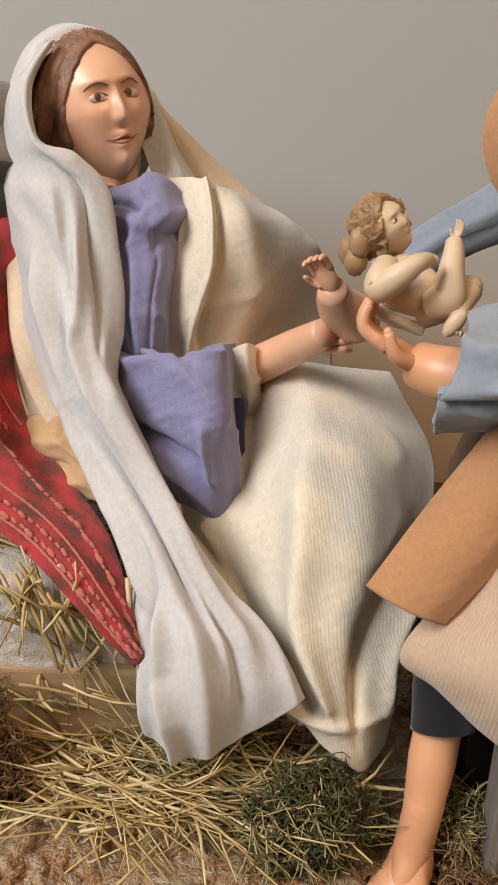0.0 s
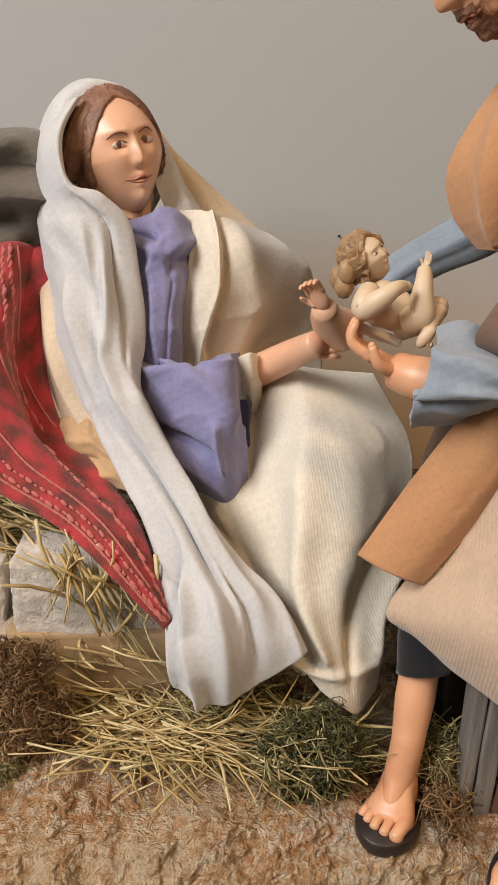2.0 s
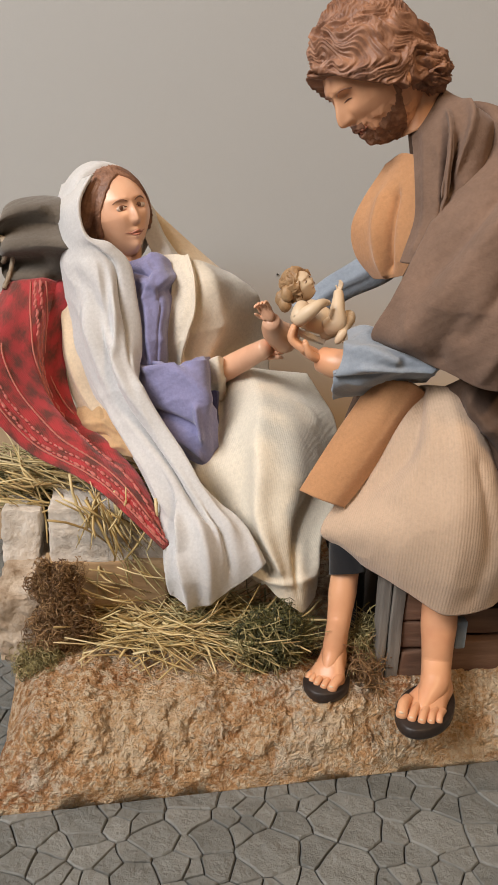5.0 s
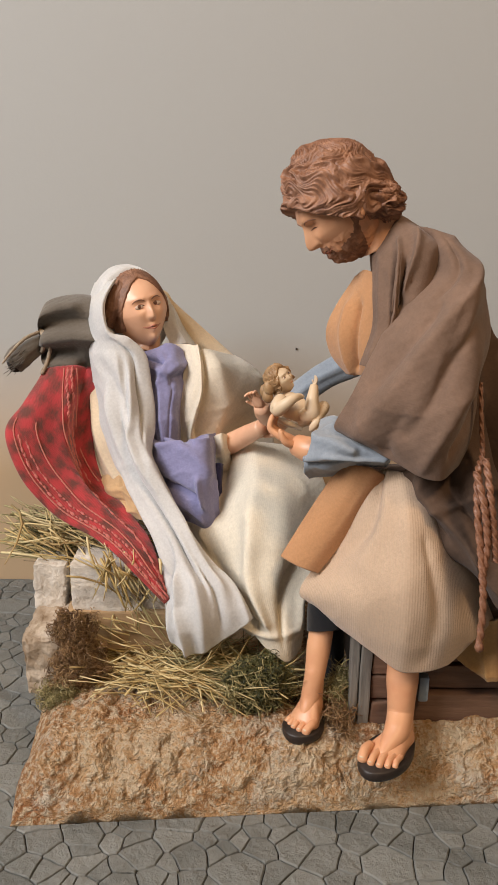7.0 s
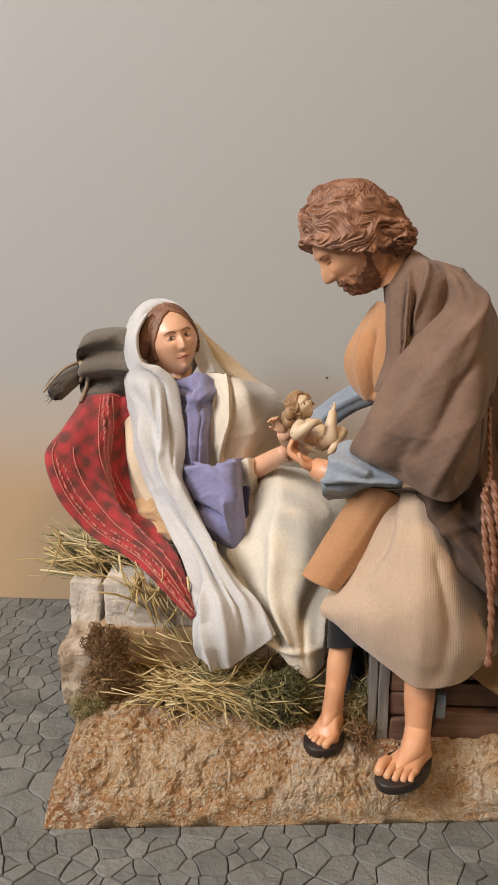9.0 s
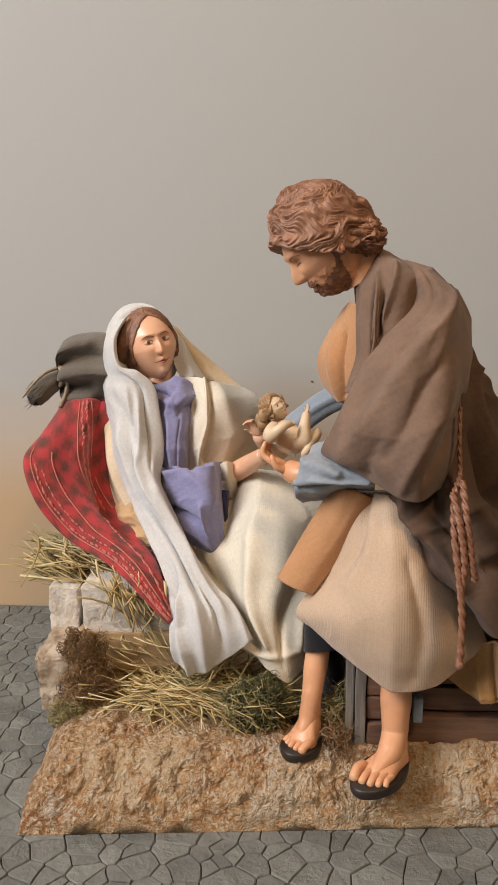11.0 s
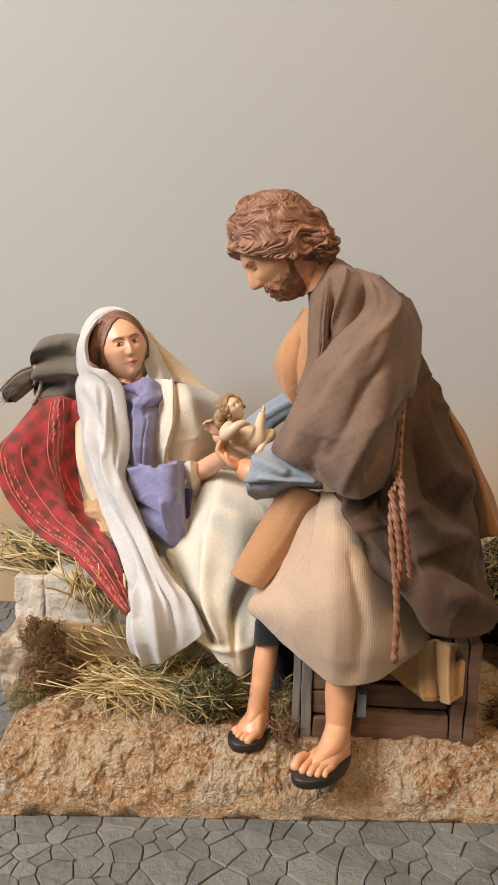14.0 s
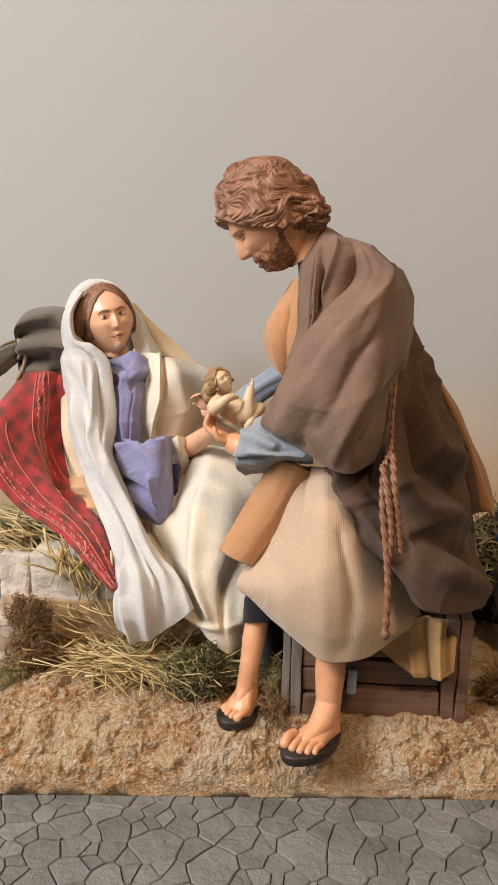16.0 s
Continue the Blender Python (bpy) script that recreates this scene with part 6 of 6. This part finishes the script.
# ---- straw, hay and moss ----
def strands(name, mat, count, place, label, category, length=(0.02, 0.05), radius=(0.0003, 0.0007), bend=0.25, sides=4, seed=1):
    """A heap of single stalks; place(rng) gives a root and a direction."""
    rng = random.Random(seed)
    verts, faces = [], []
    for _ in range(count):
        root, way = place(rng)
        way = way.normalized()
        long = rng.uniform(*length)
        r = rng.uniform(*radius)
        side = way.cross(Vector((rng.gauss(0, 1), rng.gauss(0, 1), rng.gauss(0, 1)))).normalized()
        up = way.cross(side)
        curl = rng.gauss(0, bend)
        base = len(verts)
        steps = 5 if bend < 1.5 else 8
        phase = rng.random() * 6.28
        for j in range(steps):
            t = j / (steps - 1)
            c = root + way * long * (t - 0.5) + side * long * curl * (t - 0.5) ** 2 * 2 + up * long * curl * 0.4 * t * t
            if bend > 1.5:
                c = root + way * long * (t - 0.5) * 0.6 + (side * math.cos(7 * t + phase) + up * math.sin(7 * t + phase)) * long * 0.22
            k = r * (1.0 if j < steps - 1 else 0.55)
            for i in range(sides):
                a = 2 * math.pi * i / sides
                p = c + (side * math.cos(a) + up * math.sin(a) * 0.6) * k
                verts.append((p.x, p.y, p.z))
        for j in range(steps - 1):
            for i in range(sides):
                a, b = base + j * sides + i, base + j * sides + (i + 1) % sides
                faces.append((a, b, b + sides, a + sides))
        faces.append(tuple(base + i for i in reversed(range(sides))))
        faces.append(tuple(base + (steps - 1) * sides + i for i in range(sides)))
    me = bpy.data.meshes.new(name)
    me.from_pydata(verts, [], faces)
    me.materials.append(mat)
    me.polygons.foreach_set("use_smooth", [True] * len(me.polygons))
    return tagged(new(name, me), label, category, kind="stuff")


def band(a, b, depth, high, lean):
    """Stalks strewn along the line from a to b, spread in depth and height."""
    a, b = Vector(a), Vector(b)

    def place(rng):
        t = rng.random()
        p = a.lerp(b, t) + Vector((rng.gauss(0, 0.004), rng.uniform(-depth, depth), rng.random() ** 1.5 * high))
        return p, Vector(lean) + Vector((rng.gauss(0, 0.5), rng.gauss(0, 0.5), rng.gauss(0, 0.13)))
    return place


strands("straw_on_stones", hay_mat, 520, band((-0.0490, 0.2500, 0.0701), (0.0035, 0.2460, 0.0666), 0.012, 0.016, (1, -0.2, -0.1)), "loose dry hay on the stone blocks under the blanket", "straw", (0.012, 0.036), (0.0002, 0.00045), seed=2)
strands("straw_on_stones", straw_mat, 110, band((-0.0458, 0.2380, 0.0752), (0.0049, 0.2300, 0.0736), 0.010, 0.016, (1, -0.4, -0.25)), "loose golden straw stalks hanging over the stones", "straw", (0.015, 0.042), (0.0003, 0.0007), seed=3)
strands("straw_bed", straw_mat, 760, band((-0.0107, 0.212, 0.034), (0.0397, 0.204, 0.034), 0.016, 0.006, (1, -0.15, 0.0)), "golden straw strewn on the ground before the manger", "straw", (0.018, 0.05), (0.0002, 0.00055), seed=4)
strands("straw_bed", hay_mat, 620, band((0.0247, 0.204, 0.034), (0.066, 0.198, 0.033), 0.012, 0.007, (1, -0.35, -0.05)), "greenish hay under the hem of the mantle", "straw", (0.012, 0.036), (0.0002, 0.00045), seed=5)
strands("straw_bed", straw_mat, 60, band((0.0071, 0.196, 0.033), (0.060, 0.194, 0.034), 0.008, 0.008, (0.8, -0.6, 0.0)), "single pale stalks on the ground", "straw", (0.02, 0.05), (0.0003, 0.0006), seed=15)
strands("straw_on_stones", straw_mat, 34, band((-0.0093, 0.2085, 0.0765), (0.0110, 0.2060, 0.0717), 0.0015, 0.006, (0.35, -0.1, -1.0)), "golden stalks hanging down over the stone face", "straw", (0.012, 0.03), (0.0003, 0.0007), seed=21)

strands("straw_on_board", hay_mat, 14, band((-0.0105, 0.2085, 0.0509), (0.0213, 0.2050, 0.0559), 0.0025, 0.008, (0.6, -0.3, -0.8)), "dry hay hanging before the sand-coloured board", "straw", (0.008, 0.026), (0.0002, 0.00045), seed=31)
strands("straw_on_board", straw_mat, 10, band((-0.0127, 0.2065, 0.0489), (0.0228, 0.2030, 0.0486), 0.004, 0.008, (1, -0.3, -0.35)), "golden stalks leaning on the sand-coloured board", "straw", (0.014, 0.036), (0.00025, 0.0006), seed=32)


def clump(centre, size, droop=0.0):
    """Short stalks tangled in an uneven tuft."""
    centre = Vector(centre)

    def place(rng):
        d = Vector((rng.gauss(0, 1), rng.gauss(0, 1), rng.gauss(0, 1))).normalized()
        k = rng.random() ** 0.5 * (1 + 0.75 * noise.noise(d * 1.9 + centre * 50))
        p = centre + Vector((d.x * size[0], d.y * size[1], d.z * size[2])) * k
        return p, Vector((rng.gauss(0, 0.8), rng.gauss(0, 0.8), rng.gauss(0, 0.6) - droop))
    return place


strands("green_moss", moss_mat, 3800, clump((0.0590, 0.1880, 0.0385), (0.0125, 0.008, 0.0095)), "dark green moss tuft beside the bare foot", "moss", (0.005, 0.010), (0.00016, 0.00036), 2.2, 3, 6)
strands("green_moss", hay_mat, 700, clump((0.0560, 0.1860, 0.0375), (0.013, 0.007, 0.009), 0.3), "pale dry grass in the moss", "moss", (0.006, 0.014), (0.0002, 0.0004), 0.5, 3, 7)
strands("dried_moss", root_mat, 2800, clump((-0.0199, 0.1980, 0.0529), (0.0085, 0.005, 0.013), 0.2), "curly brown dried moss on the corner stone", "moss", (0.004, 0.008), (0.00014, 0.0003), 2.6, 3, 8)
strands("dried_moss", root_mat, 2400, clump((-0.0184, 0.1960, 0.0385), (0.0120, 0.006, 0.011), 0.2), "brown dried moss hanging beside the corner stone", "moss", (0.004, 0.009), (0.00014, 0.0003), 2.0, 3, 18)
strands("dried_moss", hay_mat, 700, clump((-0.0243, 0.1900, 0.0301), (0.011, 0.006, 0.006), 0.2), "olive dried moss at the foot of the corner stone", "moss", (0.0035, 0.007), (0.00014, 0.00028), 2.4, 3, 9)
strands("dried_moss", root_mat, 900, clump((0.0905, 0.1830, 0.0285), (0.0065, 0.010, 0.008), 0.2), "curly brown moss between foot and crate", "moss", (0.004, 0.010), (0.0002, 0.00035), 1.0, 3, 10)
strands("dried_moss", hay_mat, 420, clump((0.0912, 0.1860, 0.0348), (0.006, 0.006, 0.013), 0.1), "olive dried moss before the crate post", "moss", (0.004, 0.010), (0.0002, 0.00035), 1.0, 3, 11)
strands("hay_heap", hay_mat, 2600, clump((0.2148, 0.2700, 0.0641), (0.034, 0.024, 0.026), 0.1), "heap of greenish hay behind the crate", "straw", (0.012, 0.035), (0.00025, 0.0005), 0.4, 4, 12)
strands("dried_moss", root_mat, 700, clump((0.1920, 0.1950, 0.0353), (0.012, 0.008, 0.007), 0.1), "brown moss beside the crate", "moss", (0.004, 0.012), (0.0002, 0.0004), 1.0, 3, 13)
# Near-black core stands in for the shade deep in the hay.
bale = Form()
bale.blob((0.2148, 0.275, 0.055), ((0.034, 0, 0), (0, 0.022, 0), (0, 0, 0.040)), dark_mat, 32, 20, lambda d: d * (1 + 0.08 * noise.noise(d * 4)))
bale.build("hay_core", "near-black core for the shade under the loose heap", "straw")
seat = Form()
seat.rail([(-0.0548, 0.2750, 0.0743), (-0.0461, 0.2620, 0.0638), (-0.0475, 0.2600, 0.0550)], [(0.0174, 0.2850, 0.0736), (0.0306, 0.2620, 0.0579), (0.0354, 0.2500, 0.0386)], plank_mat, 0.2, 0.3, 32, 16, rough=0.002)
seat.build("straw_seat", "packed straw seat under the woman and the blanket", "straw")

nail = Form()
nail.blob((0.0800, WALL - 0.0004, 0.1455), ((0.00055, 0, 0), (0, 0.0005, 0), (0, 0, 0.0005)), dark_mat, 12, 8)
nail.build("nail_head", "small dark nail head in the backdrop wall", "nail")

# ---- bobbled trim of the blanket ----
def on_blanket(u, v):
    l, r = curve_at(BL, v), curve_at(BR, v)
    w2 = (r - l) / 2
    tan = curve_at(BL, min(1, v + 0.02)) + curve_at(BR, min(1, v + 0.02)) - curve_at(BL, max(0, v - 0.02)) - curve_at(BR, max(0, v - 0.02))
    nor = w2.cross(tan).normalized()
    if nor.y > 0:
        nor = -nor
    c = 2 * u - 1
    s = math.sqrt(max(0, 1 - c * c))
    p = (l + r) / 2 + w2 * c + nor * (s * w2.length * 0.22 + fold_height(u, v, BF) * min(1, s * 2.2 + 0.25))
    p += nor * 0.0012 * noise.noise(p * 45)
    return p, nor, tan.normalized()


for u0, v0, u1, v1, count, r in ((0.10, 0.30, 0.22, 0.98, 46, 0.0011), (0.16, 0.32, 0.36, 0.98, 46, 0.0009), (0.50, 0.02, 0.78, 0.42, 34, 0.0010), (0.58, 0.02, 0.86, 0.42, 34, 0.0010), (0.62, 0.52, 0.80, 0.97, 30, 0.0011)):
    f = Form()
    for k in range(count):
        t = (k + 0.5) / count
        p, nor, tan = on_blanket(u0 + (u1 - u0) * t, v0 + (v1 - v0) * t)
        s2 = nor.cross(tan)
        r2 = r * (0.62 + 0.22 * math.sin(k * 2.3))
        f.blob(p + nor * r2 * 0.2 + s2 * r2 * 0.3 * math.sin(k * 1.7), (tan * r2 * 1.9, s2 * r2 * 0.75, nor * r2 * 0.6), bobble_mat, 8, 6)
    f.build("bobble_trim", "row of salmon yarn bobbles", parent=blanket)
for u0, v0, u1, v1 in ((0.05, 0.22, 0.16, 0.98), (0.26, 0.24, 0.48, 0.9), (0.44, 0.02, 0.70, 0.45), (0.66, 0.02, 0.93, 0.42)):
    f = Form()
    pts = [on_blanket(u0 + (u1 - u0) * k / 40, v0 + (v1 - v0) * k / 40) for k in range(41)]
    f.tube([p + nor * 0.0002 for p, nor, _ in pts], [0.00032] * 3, thread_mat, 6, 160, lobes=2, depth=0.3, twist=300)
    f.build("stripe_thread", "rose woven stripe", parent=blanket)


# ---- paving stones of the floor sheet ----
def clip_cell(poly, a, b, gap, shift):
    """Keeps the part of poly nearer to a than to b, less half a joint."""
    d = b - a
    n2 = d.normalized()
    lim = (a + b).dot(n2) / 2 - gap + shift / (2 * d.length)
    out = []
    for i, p in enumerate(poly):
        q = poly[(i + 1) % len(poly)]
        dp, dq = p.dot(n2) - lim, q.dot(n2) - lim
        if dp <= 0:
            out.append(p)
        if dp * dq < 0:
            out.append(p + (q - p) * (dp / (dp - dq)))
    return out


def paving():
    rng = random.Random(5)
    seeds, reach = [], []
    for tries in range(7000):
        p = Vector((rng.uniform(-0.20, 0.30), rng.uniform(0.01, WALL)))
        r = 0.0082 if tries < 130 else (0.0056 if tries < 700 else (0.0036 if tries < 2600 else 0.0021))
        if all((p - q).length > r + s for q, s in zip(seeds, reach)):
            seeds.append(p)
            reach.append(r)
    size = {tuple(p): r for p, r in zip(seeds, reach)}
    cell = {}
    for p in seeds:
        cell.setdefault((int(p.x // 0.03), int(p.y // 0.03)), []).append(p)
    stones = []
    for p in seeds:
        poly = [p + Vector(c) for c in ((-0.03, -0.03), (0.03, -0.03), (0.03, 0.03), (-0.03, 0.03))]
        cx, cy = int(p.x // 0.03), int(p.y // 0.03)
        near = [q for i in range(-2, 3) for j in range(-2, 3) for q in cell.get((cx + i, cy + j), []) if q is not p]
        for q in sorted(near, key=lambda q: (q - p).length)[:26]:
            poly = clip_cell(poly, p, q, 0.00021, size[tuple(p)] ** 2 - size[tuple(q)] ** 2)
            if len(poly) < 3:
                break
        if len(poly) >= 3:
            stones.append((p, poly))
    rest_v, rest_f = [], []
    made = 0
    for p, poly in stones:
        hidden = -0.03 < p.x < 0.28 and p.y > slab_edge(p.x) + 0.012
        if hidden:
            continue
        if any(c.y > WALL - 0.0005 for c in poly):
            poly = [Vector((c.x, min(c.y, WALL - 0.0005))) for c in poly]
        fine = []
        for i, q in enumerate(poly):
            nxt = poly[(i + 1) % len(poly)]
            cuts = max(1, int((nxt - q).length / 0.0022))
            for k in range(cuts):
                e = q.lerp(nxt, k / cuts)
                n3 = noise.noise_vector(Vector((e.x * 150, e.y * 150, 2.0)))
                fine.append(Vector((e.x + 0.0009 * n3.x, min(e.y + 0.0009 * n3.y, WALL - 0.0005))))
        poly = fine
        tilt = Vector((rng.uniform(-0.02, 0.02), rng.uniform(-0.02, 0.02)))
        top, low, inner = [], [], []
        for c in poly:
            dz = tilt.dot(c - p)
            low.append((c.x, c.y, -0.0013))
            top.append((c.x, c.y, -0.0004 + dz))
            s = c.lerp(p, 0.06)
            inner.append((s.x, s.y, 0.0001 + dz))
        n2 = len(poly)
        verts = low + top + inner
        faces = [tuple(range(2 * n2, 3 * n2))]
        for i in range(n2):
            j = (i + 1) % n2
            faces += [(i, j, n2 + j, n2 + i), (n2 + i, n2 + j, 2 * n2 + j, 2 * n2 + i)]
        near = p.y < 0.16 and made < 290 and -0.06 < p.x < 0.22
        if near:
            me = bpy.data.meshes.new("paving_stone")
            me.from_pydata(verts, [], faces)
            me.materials.append(paving_mat)
            ob = new("paving_stone", me)
            ob.parent = floor
            made += 1
        else:
            off = len(rest_v)
            rest_v += verts
            rest_f += [tuple(off + i for i in fc) for fc in faces]
    me = bpy.data.meshes.new("outer_paving")
    me.from_pydata(rest_v, [], rest_f)
    me.materials.append(paving_mat)
    ob = new("outer_paving", me)
    ob.parent = floor
    tagged(ob, kind="stuff")


paving()
